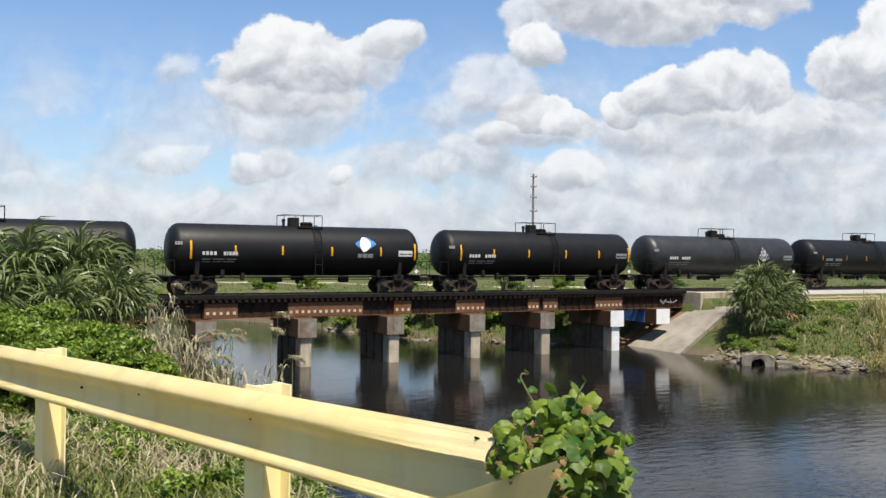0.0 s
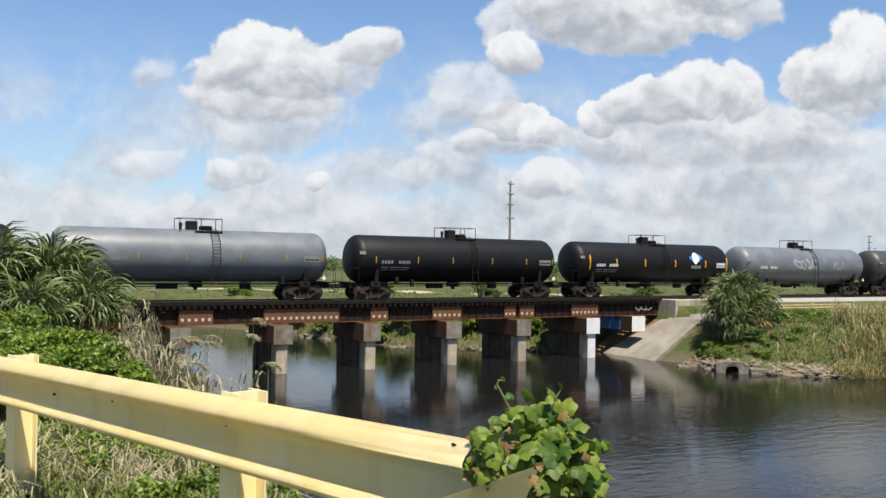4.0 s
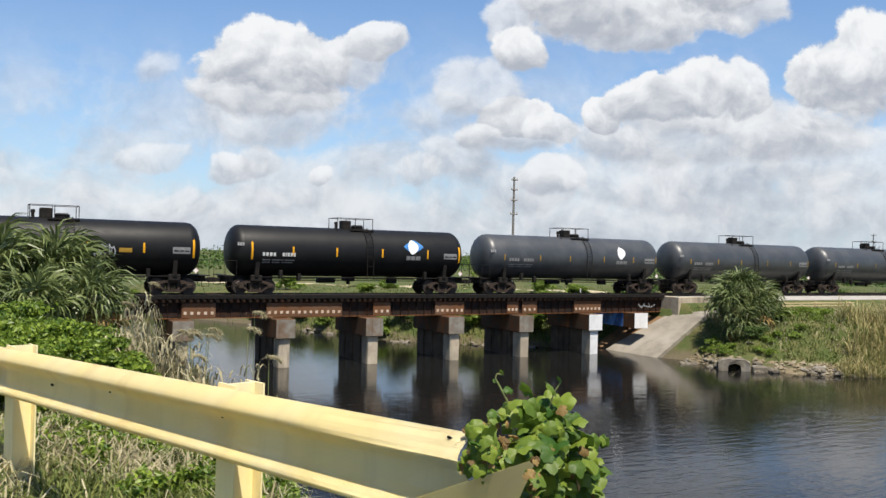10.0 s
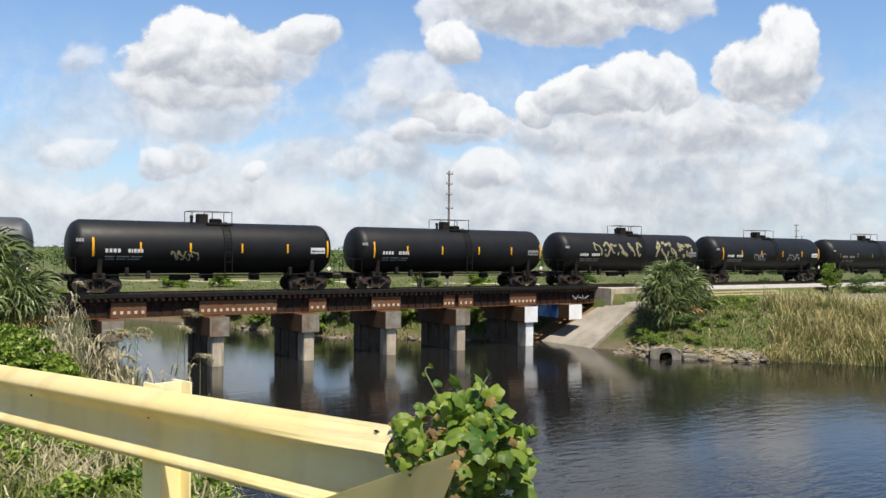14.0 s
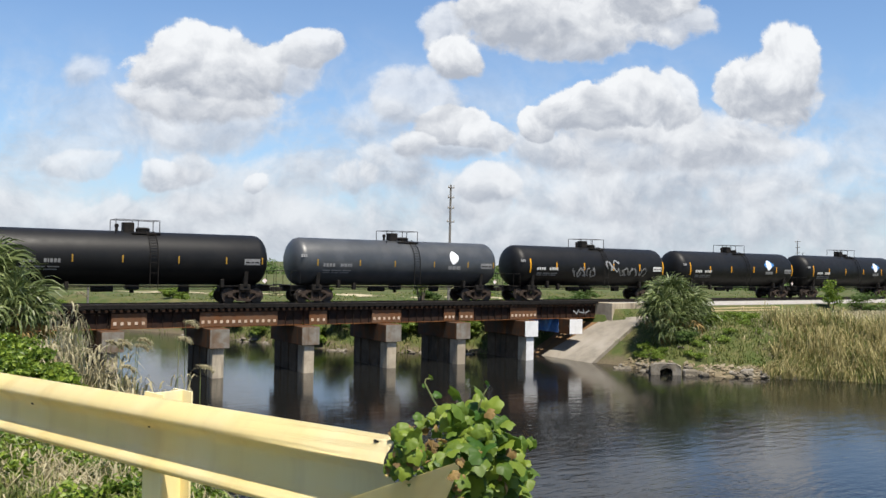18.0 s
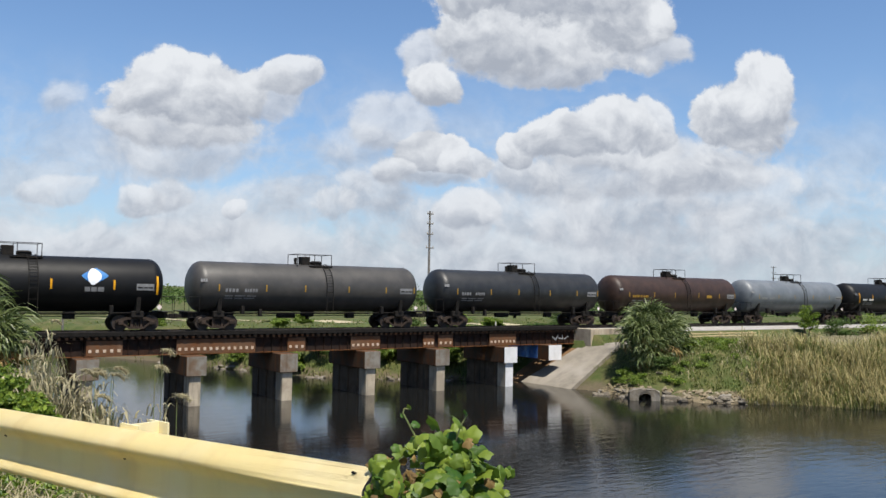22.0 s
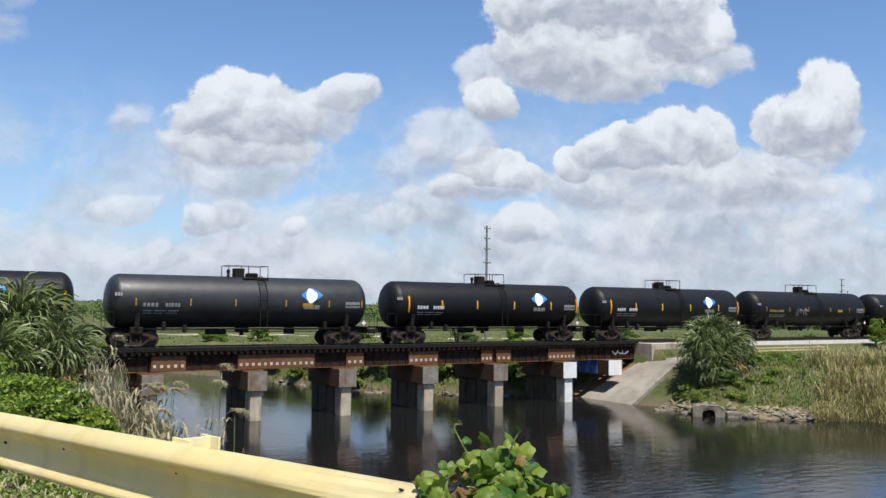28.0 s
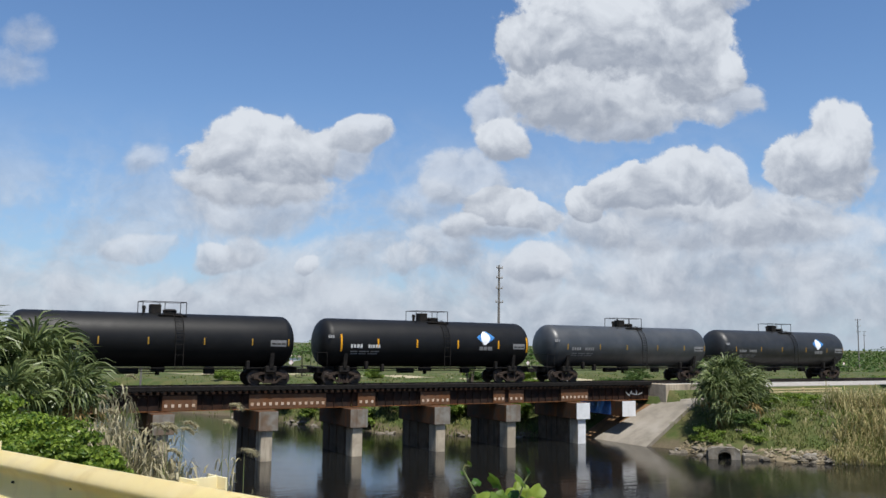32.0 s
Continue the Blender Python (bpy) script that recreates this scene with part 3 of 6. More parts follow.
def pier(x, cap_mat, pile_mat, white=False):
    p = thing("bridge_pier", None, None, "concrete bridge pier with a white painted end face" if white else "stained concrete bridge pier standing in the canal",
              "pier", "bridge piers")
    bm = box(bmesh.new(), x - 1.22, x, 0.0, 5.2, 1.83, 3.0, 0.03)
    cap = part("pier_cap", bm, cap_mat, p, "rust-streaked concrete cap")
    if not white:
        part("cap_end", box(bmesh.new(), x - 1.20, x - 0.02, -0.016, 0.03, 1.85, 2.98, 0.004), CAP_GREY, cap, "bare grey concrete end")
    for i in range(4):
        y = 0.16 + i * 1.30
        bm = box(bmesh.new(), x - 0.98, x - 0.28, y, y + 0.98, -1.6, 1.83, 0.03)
        # only the front column is pale; those behind carry painted-in shade
        part("concrete_column", bm, pile_mat if i == 0 else SHADED_CONCRETE, p)
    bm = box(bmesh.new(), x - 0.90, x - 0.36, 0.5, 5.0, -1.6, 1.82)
    # the web takes the same colour with the deck's shade in it
    part("web_wall", bm, SHADED_CONCRETE, p)
    return p


for i, x in enumerate(CAPS):
    p = pier(x, CAP_RUSTY, CONCRETE, i == 6)
    if i == 6:
        part("painted_face", box(bmesh.new(), x - 1.225, x + 0.004, -0.02, 0.0, 1.83, 3.0, 0.004), CONCRETE_WHITE, p, "white painted end face")
        part("painted_face", box(bmesh.new(), x - 0.985, x - 0.275, 0.14, 0.16, -0.4, 1.828, 0.004), CONCRETE_WHITE, p)


def girder_line(y, name):
    """One deep plate girder, in spans from pier to pier."""
    ends = [-12.7] + [c - 0.6 for c in CAPS[1:]] + [31.0]
    for a, b in zip(ends[:-1], ends[1:]):
        bm = box(bmesh.new(), a + 0.03, b - 0.03, y - 0.012, y + 0.012, 3.06, 3.95)
        g = part(name, bm, RUST, bridge)
        for z0, z1 in ((3.03, 3.06), (3.95, 3.98)):
            part("flange", box(bmesh.new(), a + 0.03, b - 0.03, y - 0.16, y + 0.16, z0, z1), RUST_ORANGE if z0 < 3.5 else RUST, g)
        n = max(2, round((b - a) / 0.62))
        for j in range(n + 1):
            x = a + 0.06 + (b - a - 0.12) * j / n
            part("stiffener", box(bmesh.new(), x - 0.01, x + 0.01, y - 0.13, y - 0.013, 3.06, 3.95), RUST, g)


girder_line(1.35, "girder")
girder_line(3.85, "girder")

PALE_PLATES = [(-6.57, -4.59), (-1.47, 3.50), (5.70, 6.94), (10.31, 12.59), (16.14, 17.11), (17.45, 18.74), (22.12, 24.68)]
for a, b in PALE_PLATES:
    g = part("girder_plate", box(bmesh.new(), a, b, 1.19, 1.215, 3.08, 3.93), RUST_PALE, bridge, "faded pinkish-brown plate with rust along its foot")
    n = max(2, round((b - a) / 0.38))
    for j in range(n):
        x = a + (j + 0.5) * (b - a) / n
        part("bolt_plate", box(bmesh.new(), x - 0.085, x + 0.085, 1.165, 1.189, 3.26, 3.44, 0.01), RIVET, g)

for x, z, a, l in ((28.6, 3.50, 40, 0.5), (28.9, 3.56, -50, 0.45), (29.3, 3.48, 10, 0.6), (29.5, 3.62, 75, 0.35), (29.9, 3.52, -25, 0.5)):
    part("sprayed_mark", box(bmesh.new(), -l / 2, l / 2, -0.004, 0.004, -0.03, 0.03), SPRAY, bridge, "pale sprayed scribble", at=pose(x, 1.19, z, 0, a, 0))

# timber deck and rails
tie = box(bmesh.new(), -0.115, 0.115, -1.62, 1.62, -0.32, -0.17, 0.01)
tie_mesh = mesh_of("tie", tie, TIE)
x = -12.6
while x < 31.0:
    part("tie", tie_mesh, None, bridge, at=pose(x, TRACK_Y, RAIL_Z + 0.02 * math.sin(x * 7), 0, 0, 0.8 * math.sin(x * 3.1)))
    x += 0.40
part("guard_timber", box(bmesh.new(), -12.7, 31.0, 0.96, 1.20, 4.20, 4.44, 0.012), TIE, bridge, "dark timber guard along the deck edge")
part("guard_timber", box(bmesh.new(), -12.7, 31.0, 3.96, 4.18, 4.28, 4.40, 0.012), TIE, bridge)
for y0 in (1.45, 3.75):
    part("cross_brace", box(bmesh.new(), -12.6, 30.9, y0 - 0.04, y0 + 0.04, 3.98, 4.13), RUST, bridge)


def rail_profile(bm, x0, x1, y):
    for a, b, z0, z1 in ((-0.036, 0.036, -0.045, 0.0), (-0.01, 0.01, -0.15, -0.045), (-0.07, 0.07, -0.17, -0.15)):
        box(bm, x0, x1, y + a, y + b, RAIL_Z + z0, RAIL_Z + z1)
    return bm


track = thing("railway_track", None, None, "steel railway rails on dark ties and pale ballast", "railway track")
for y in (TRACK_Y - 0.7525, TRACK_Y + 0.7525):
    part("rail", rail_profile(bmesh.new(), -260, 900, y), WHEEL, track)
for x in np.arange(31.4, 120, 0.55):
    part("tie", tie_mesh, None, track, at=pose(float(x), TRACK_Y, RAIL_Z + 0.02, 0, 0, 0.6 * math.sin(x * 3.7)))
bm = bmesh.new()
prism(bm, [(-2.9, 4.0), (-1.75, 4.27), (1.75, 4.27), (2.9, 4.0), (2.9, 3.6), (-2.9, 3.6)], 31.2, 900)
bmesh.ops.transform(bm, matrix=Matrix.Translation((0, TRACK_Y, 0)) @ Matrix(((0, 1, 0, 0), (1, 0, 0, 0), (0, 0, 1, 0), (0, 0, 0, 1))), verts=bm.verts)
bmesh.ops.recalc_face_normals(bm, faces=bm.faces)
thing("ballast", bm, BALLAST, "pale grey stone ballast under the rails", "ballast", kind="structure")

# abutment with its sloping concrete apron
abutment = thing("bridge_abutment", None, None, "pale concrete abutment with a sloping paved apron", "abutment")
part("back_wall", box(bmesh.new(), 30.9, 31.5, -0.6, 6.0, 2.4, 4.30, 0.03), CONCRETE, abutment)
part("wing_wall", box(bmesh.new(), 31.48, 36.5, -0.6, -0.25, 2.2, 4.30, 0.03), CONCRETE, abutment)
part("half_pier", box(bmesh.new(), 27.0, 28.3, 0.0, 5.0, 1.9, 3.05, 0.03), CAP_RUSTY, abutment, "concrete bearing block")
part("painted_face", box(bmesh.new(), 26.995, 28.305, -0.02, 0.0, 1.9, 3.05, 0.004), CONCRETE_WHITE, abutment, "white painted end face")
bm = bmesh.new()
rim = [(25.8, -3.2, -0.3), (31.4, -3.2, 3.22), (36.4, -3.2, 3.40), (36.4, 0.3, 3.40), (31.4, 0.3, 3.22), (25.8, 2.9, -0.3)]
top_ring, low_ring = [bm.verts.new(p) for p in rim], [bm.verts.new((x, y, z - 0.5)) for x, y, z in rim]
for a, b, c, d in ((0, 1, 4, 5), (1, 2, 3, 4)):
    bm.faces.new([top_ring[q] for q in (a, b, c, d)])
    bm.faces.new([low_ring[q] for q in (d, c, b, a)])
for q in range(6):
    bm.faces.new((top_ring[(q + 1) % 6], top_ring[q], low_ring[q], low_ring[(q + 1) % 6]))
bmesh.ops.recalc_face_normals(bm, faces=bm.faces)
part("apron", bm, RAMP, abutment, "sloping concrete paving")
part("mural", box(bmesh.new(), 26.985, 26.999, 1.3, 4.9, 1.95, 3.0), BLUE_PAINT, abutment, "blue sprayed paint on its side")
part("under_slope", prism(bmesh.new(), [(25.2, -0.72), (30.9, 2.84), (30.9, 2.4), (25.2, -1.1)], 0.0, 7.6), RUST_SOIL, abutment, "orange-brown soil under the deck")


# ---- the guard rail by the road ----
RAIL_A, RAIL_B = Vector((-16.270, -47.793, 6.580)), Vector((-17.905, -42.126, 6.410))
along = (RAIL_B - RAIL_A).normalized()
face = Vector((along.y, -along.x, 0)).normalized() * -1           # towards the road
BEAM = [(-0.006, -0.010), (-0.003, 0.0), (0.008, 0.0), (0.024, -0.006), (0.050, -0.022), (0.072, -0.041), (0.084, -0.058), (0.086, -0.070), (0.079, -0.084), (0.062, -0.099),
        (0.044, -0.114), (0.034, -0.135), (0.033, -0.170), (0.035, -0.205), (0.042, -0.235), (0.056, -0.250), (0.076, -0.259), (0.084, -0.270),
        (0.082, -0.284), (0.068, -0.298), (0.040, -0.307), (0.004, -0.311)]


def beam_mesh(points, profile, thick=0.004):
    """A folded sheet swept along points of (place, outward)."""
    bm = bmesh.new()
    rings = []
    for p, out in points:
        rings.append([bm.verts.new(p + out * o + Vector((0, 0, z))) for o, z in profile])
    for a, b in zip(rings[:-1], rings[1:]):
        for i in range(len(profile) - 1):
            bm.faces.new((a[i], a[i + 1], b[i + 1], b[i]))
    bmesh.ops.solidify(bm, geom=bm.faces[:], thickness=thick)
    bmesh.ops.recalc_face_normals(bm, faces=bm.faces)
    return bm


guard = thing("guard_rail", None, None, "cream-yellow painted steel roadside guard rail on posts", "guard rail")
for s0, s1 in ((0.0, 7.75), (7.6, 14.2)):
    pts = [(RAIL_A + along * (s0 + (s1 - s0) * i / 8) + face * (0.004 if s0 else 0), face) for i in range(9)]
    part("beam", beam_mesh(pts, BEAM), GUARD, guard, "folded steel beam with two ridges", smooth=True)
for s in (1.54, 4.29, 7.04, 9.79):
    c = RAIL_A + along * s
    m = Matrix.Translation(c) @ Matrix(((along.x, face.x, 0, 0), (along.y, face.y, 0, 0), (0, 0, 1, 0), (0, 0, 0, 1)))
    bm = bmesh.new()
    box(bm, -0.075, 0.075, -0.165, -0.155, -1.3, 0.016)
    box(bm, -0.075, 0.075, -0.022, -0.012, -1.3, 0.016)
    box(bm, -0.006, 0.006, -0.156, -0.021, -1.3, 0.016)
    part("post", bm, GUARD, guard, "I-section steel post", at=m)
    bm = rod(bmesh.new(), (0, 0.004, -0.19), (0, 0.014, -0.19), 0.008)
    part("bolt", bm, WHEEL, guard, at=m)


for s0, o, z, r0 in ((0.075, 0.046, -0.016, 0.0042), (3.42, 0.036, -0.163, 0.007), (2.62, 0.037, -0.126, 0.005), (1.48, 0.036, -0.122, 0.005)):
    c = RAIL_A + along * s0 + face * o + Vector((0, 0, z))
    m = Matrix.Translation(c) @ Matrix(((along.x, face.x, 0, 0), (along.y, face.y, 0, 0), (0, 0, 1, 0), (0, 0, 0, 1)))
    bm = rod(bmesh.new(), (0, -0.004, 0), (0, 0.006, 0.004), r0, n=12)
    bmesh.ops.scale(bm, vec=(1.9, 1, 1), verts=bm.verts)
    part("bolt_slot", bm, DARK, guard, "dark slot in the beam", at=m)

# ---- tank cars ----
PITCH, TANK_R, TANK_Z = 18.0, 1.58, 2.69
HALF = 8.16


def tank_skin(bm, x0, x1, r, heads=0.78, n=48):
    """Barrel with rounded heads, along x."""
    steps = [(x0, 0.02)]
    for i in range(1, 9):
        a = i / 8 * math.pi / 2
        steps.append((x0 + heads * (1 - math.cos(a)), r * math.sin(a) ** 0.72))
    right = [(x0 + x1 - x, q) for x, q in steps[::-1]]
    steps += [(x0 + heads + (x1 - x0 - 2 * heads) * f, r) for f in (0.2, 0.4, 0.6, 0.8)] + right
    rings = [[bm.verts.new((x, q * math.cos(t * 2 * math.pi / n), TANK_Z + q * math.sin(t * 2 * math.pi / n))) for t in range(n)] for x, q in steps]
    for a, b in zip(rings[:-1], rings[1:]):
        for t in range(n):
            bm.faces.new((a[t], a[(t + 1) % n], b[(t + 1) % n], b[t]))
    bm.faces.new(rings[0])
    bm.faces.new(rings[-1])
    bmesh.ops.recalc_face_normals(bm, faces=bm.faces)
    return bm


def on_tank(x, h, lift=0.006):
    """A point of the side that faces -y, h metres along the round from mid-height."""
    a = h / TANK_R
    r = TANK_R + lift
    return (x, -r * math.cos(a), TANK_Z + r * math.sin(a))


def strip(bm, x0, x1, h0, h1, lift=0.006, n=4):
    for i in range(n):
        a, b = h0 + (h1 - h0) * i / n, h0 + (h1 - h0) * (i + 1) / n
        bm.faces.new([bm.verts.new(on_tank(*p, lift)) for p in ((x0, a), (x1, a), (x1, b), (x0, b))])
    return bm


def wheelset():
    bm = rod(bmesh.new(), (0, -0.95, 0), (0, 0.95, 0), 0.085, n=12)
    for s in (-1, 1):
        rod(bm, (0, s * 0.69, 0), (0, s * 0.815, 0), 0.457, n=28)
        rod(bm, (0, s * 0.66, 0), (0, s * 0.692, 0), 0.485, n=28)
        rod(bm, (0, s * 0.815, 0), (0, s * 0.835, 0), 0.36, 0.33, n=28)
        rod(bm, (0, s * 0.835, 0), (0, s * 0.90, 0), 0.13, n=16)
        for q in range(3):
            a = q * 2 * math.pi / 3
            rod(bm, (0.05 * math.cos(a), s * 0.95, 0.05 * math.sin(a)), (0.05 * math.cos(a), s * 0.965, 0.05 * math.sin(a)), 0.016, n=6)
    return mesh_of("wheelset", bm, WHEEL)


def side_frame():
    """Cast frame of a truck, with its windows."""
    bm = bmesh.new()
    prism(bm, [(-1.18, 0.62), (-1.0, 0.70), (-0.55, 0.82), (0.55, 0.82), (1.0, 0.70), (1.18, 0.62), (1.18, 0.52), (0.95, 0.56), (0.5, 0.68), (-0.5, 0.68), (-0.95, 0.56), (-1.18, 0.52)], -0.07, 0.07)
    for s in (-1, 1):
        prism(bm, [(s * 1.02, 0.56), (s * 0.86, 0.60), (s * 0.30, 0.14), (s * 0.42, 0.14)], -0.06, 0.06)
        prism(bm, [(s * 0.20, 0.14), (s * 0.34, 0.14), (s * 0.34, 0.70), (s * 0.20, 0.70)], -0.07, 0.07)
        box(bm, s * 0.89 - 0.16, s * 0.89 + 0.16, -0.09, 0.09, 0.36, 0.60, 0.03)
    prism(bm, [(-0.44, 0.12), (0.44, 0.12), (0.40, 0.25), (-0.40, 0.25)], -0.07, 0.07)
    for q in (-0.12, 0.0, 0.12):
        rod(bm, (q, 0, 0.25), (q, 0, 0.55), 0.05, n=10)
    bmesh.ops.recalc_face_normals(bm, faces=bm.faces)
    return mesh_of("side_frame", bm, TRUCK)


def build_car():
    """The common tank car; x along the track, z from the rail head."""
    car = thing("tank_car", None, None, "black railway tank car on two four-wheel trucks", "tank car", "train of tank cars")
    part("tank", tank_skin(bmesh.new(), -HALF, HALF, TANK_R), BLACK, car, smooth=True)
    wheels, frame_mesh = wheelset(), side_frame()
    for s in (-1, 1):
        cx = s * 6.55
        truck = part("truck", box(bmesh.new(), -0.22, 0.22, -0.9, 0.9, 0.45, 0.74, 0.04), IRON, car, "dark cast-steel truck", at=pose(cx, 0, 0))
        for y in (-0.99, 0.99):
            part("side_frame", frame_mesh, None, truck, at=pose(0, y, 0))
        for x in (-0.89, 0.89):
            part("wheelset", wheels, None, truck, at=pose(x, 0, 0.457))
        part("body_bolster", box(bmesh.new(), cx - 0.35, cx + 0.35, -1.25, 1.25, 0.80, 1.18, 0.03), IRON, car)
        saddle = prism(bmesh.new(), [(-1.3, 1.05), (1.3, 1.05), (1.42, 2.0), (1.15, 1.7), (0.6, 1.3), (-0.6, 1.3), (-1.15, 1.7), (-1.42, 2.0)], cx - 0.12, cx + 0.12)
        bmesh.ops.transform(saddle, matrix=Matrix(((0, 1, 0, 0), (1, 0, 0, 0), (0, 0, 1, 0), (0, 0, 0, 1))), verts=saddle.verts)
        bmesh.ops.recalc_face_normals(saddle, faces=saddle.faces)
        part("saddle", saddle, IRON, car)
        part("draft_sill", box(bmesh.new(), min(cx - s * 1.3, s * 8.55), max(cx - s * 1.3, s * 8.55), -0.33, 0.33, 0.72, 1.12, 0.02), IRON, car)
        bm = box(bmesh.new(), min(s * 8.5, s * 8.97), max(s * 8.5, s * 8.97), -0.09, 0.09, 0.74, 0.96, 0.02)
        box(bm, s * 8.86 - 0.13, s * 8.86 + 0.13, -0.17, 0.17, 0.70, 1.0, 0.04)
        part("coupler", bm, IRON, car)
        # end platform with hand rails
        bm = box(bmesh.new(), s * 8.28 - 0.28, s * 8.28 + 0.28, -1.45, 1.45, 1.10, 1.15)
        part("end_platform", bm, IRON, car)
        bm = bmesh.new()
        for y in (-1.42, 1.42):
            rod(bm, (s * 8.5, y, 0.5), (s * 8.5, y, 2.05), 0.016, n=6)
            rod(bm, (s * 7.85, y, 1.12), (s * 7.85, y, 2.05), 0.016, n=6)
            rod(bm, (s * 8.5, y, 2.05), (s * 7.85, y, 2.05), 0.016, n=6)
            for z in (0.5, 0.8):
                rod(bm, (s * 8.5, y, z), (s * 8.08, y, z), 0.014, n=6)
            rod(bm, (s * 8.08, y, 0.5), (s * 8.08, y, 1.12), 0.014, n=6)
        rod(bm, (s * 8.5, -1.42, 2.05), (s * 8.5, 1.42, 2.05), 0.016, n=6)
        part("hand_rail", bm, IRON, car)
        part("jacking_pad", box(bmesh.new(), cx - s * 1.5 - 0.1, cx - s * 1.5 + 0.1, -1.38, -1.1, 1.0, 1.5, 0.02), IRON, car)
        bm = bmesh.new()
        bmesh.ops.create_grid(bm, x_segments=1, y_segments=1, size=0.12, matrix=Matrix.Translation((s * 7.72, -1.47, 1.42)) @ Matrix.Rotation(radians(90), 4, "X") @ Matrix.Rotation(radians(45), 4, "Z"))
        if s > 0:
            part("placard", bm, PLACARD, car, "white diamond hazard placard")
        else:
            bm.free()
    # fittings on top
    top = TANK_Z + TANK_R
    guard_loop = part("platform_rail", box(bmesh.new(), -1.17, 1.37, -0.77, -0.73, top + 0.645, top + 0.68), IRON, car, "thin steel hand rail round the top platform")
    for x in (-1.15, 0.1, 1.35):
        for y in (-0.75, 0.75):
            part("rail_post", rod(bmesh.new(), (x, y, top - 0.25), (x, y, top + 0.66), 0.024, n=6), IRON, guard_loop)
    part("hand_bar", box(bmesh.new(), -1.17, 1.37, 0.73, 0.77, top + 0.645, top + 0.68), IRON, guard_loop)
    for x in (-1.15, 1.35):
        part("hand_bar", box(bmesh.new(), x - 0.02, x + 0.02, -0.73, 0.73, top + 0.645, top + 0.68), IRON, guard_loop)
    part("platform", box(bmesh.new(), -0.25, 1.4, -0.85, 0.85, top - 0.14, top - 0.09), IRON, car)
    bm = rod(bmesh.new(), (0.55, 0, top - 0.1), (0.55, 0, top + 0.16), 0.40, n=20)
    rod(bm, (0.55, 0, top + 0.16), (0.55, 0, top + 0.25), 0.44, 0.30, n=20)
    part("manway", bm, IRON, car)
    part("valve_housing", box(bmesh.new(), -0.62, 0.0, -0.3, 0.3, top - 0.1, top + 0.52, 0.04), IRON, car, "black box housing over the valves")
    bm = rod(bmesh.new(), (-0.95, 0, top - 0.1), (-0.95, 0, top + 0.25), 0.09, n=12)
    rod(bm, (-0.95, 0, top + 0.25), (-0.95, 0, top + 0.42), 0.13, 0.10, n=12)
    part("relief_valve", bm, IRON, car)
    rung_mesh = mesh_of("rung", rod(bmesh.new(), (-0.23, 0, 0), (0.23, 0, 0), 0.014, n=6), IRON)
    for side in (-1,):
        bm = bmesh.new()
        rail_pts = [(0, side * (TANK_R + 0.09) * math.cos(a), TANK_Z + (TANK_R + 0.09) * math.sin(a)) for a in np.linspace(0.05, 1.38, 9)]
        rail_pts = [(0, side * (TANK_R + 0.09), 0.95)] + [(0, side * (TANK_R + 0.09), TANK_Z - 0.5)] + rail_pts
        for x in (0.62, 1.08):
            for p, q in zip(rail_pts[:-1], rail_pts[1:]):
                rod(bm, (x, p[1], p[2]), (x, q[1], q[2]), 0.022, n=6)
        ladder = part("ladder", bm, IRON, car, "steel side ladder")
        run = [Vector(p) for p in rail_pts]
        for i in range(1, 14):
            f = i / 14 * (len(run) - 1)
            p = run[int(f)].lerp(run[min(int(f) + 1, len(run) - 1)], f % 1)
            part("rung", rung_mesh, None, ladder, at=pose(0.85, p.y, p.z))
    bm = box(bmesh.new(), -0.35, 0.35, -0.35, 0.35, 0.80, 1.16, 0.05)
    rod(bm, (0, 0, 0.62), (0, 0, 0.82), 0.13, n=12)
    part("outlet_valve", bm, IRON, car)
    bm = rod(bmesh.new(), (-2.4, -0.55, 0.88), (-1.2, -0.55, 0.88), 0.17, n=14)
    part("air_reservoir", bm, IRON, car)
    part("brake_rigging", rod(rod(bmesh.new(), (-5.2, -0.35, 0.86), (5.2, -0.35, 0.86), 0.025, n=6), (-5.2, 0.5, 0.93), (5.2, 0.5, 0.93), 0.02, n=6), IRON, car)
    part("side_pipe", rod(bmesh.new(), (-6.2, -0.98, 1.06), (6.2, -0.98, 1.06), 0.045, n=8), IRON, car, "long dark pipe under the tank")
    part("underframe_box", box(bmesh.new(), 2.6, 3.2, -0.75, -0.35, 0.70, 1.12, 0.02), IRON, car)
    part("control_bracket", box(bmesh.new(), -3.9, -3.7, -1.2, -0.9, 0.84, 1.3, 0.02), IRON, car)
    return car


def bars(x0, h, widths, height, gap=0.07):
    """A row of unreadable lettering as plain bars."""
    bm, x = bmesh.new(), x0
    for w in widths:
        strip(bm, x, x + w, h, h + height, n=2)
        x += w + gap
    return bm


STRIPES = mesh_of("reflective_stripe", strip(bmesh.new(), -0.055, 0.055, -0.28, 0.28), YELLOW)
STRIPE_TALL = mesh_of("reflective_stripe", strip(bmesh.new(), -0.06, 0.06, -0.55, 0.55, n=6), YELLOW)
STRIPE_DIM = mesh_of("reflective_stripe", strip(bmesh.new(), -0.04, 0.04, -0.26, 0.16), OCHRE)
MARKS = mesh_of("lettering", bars(-6.3, -0.32, (0.15, 0.15, 0.17, 0.15), 0.22), WHITE)
NUMBERS = mesh_of("lettering", bars(-5.05, -0.32, (0.14, 0.08, 0.14, 0.14, 0.14), 0.22, 0.05), WHITE)
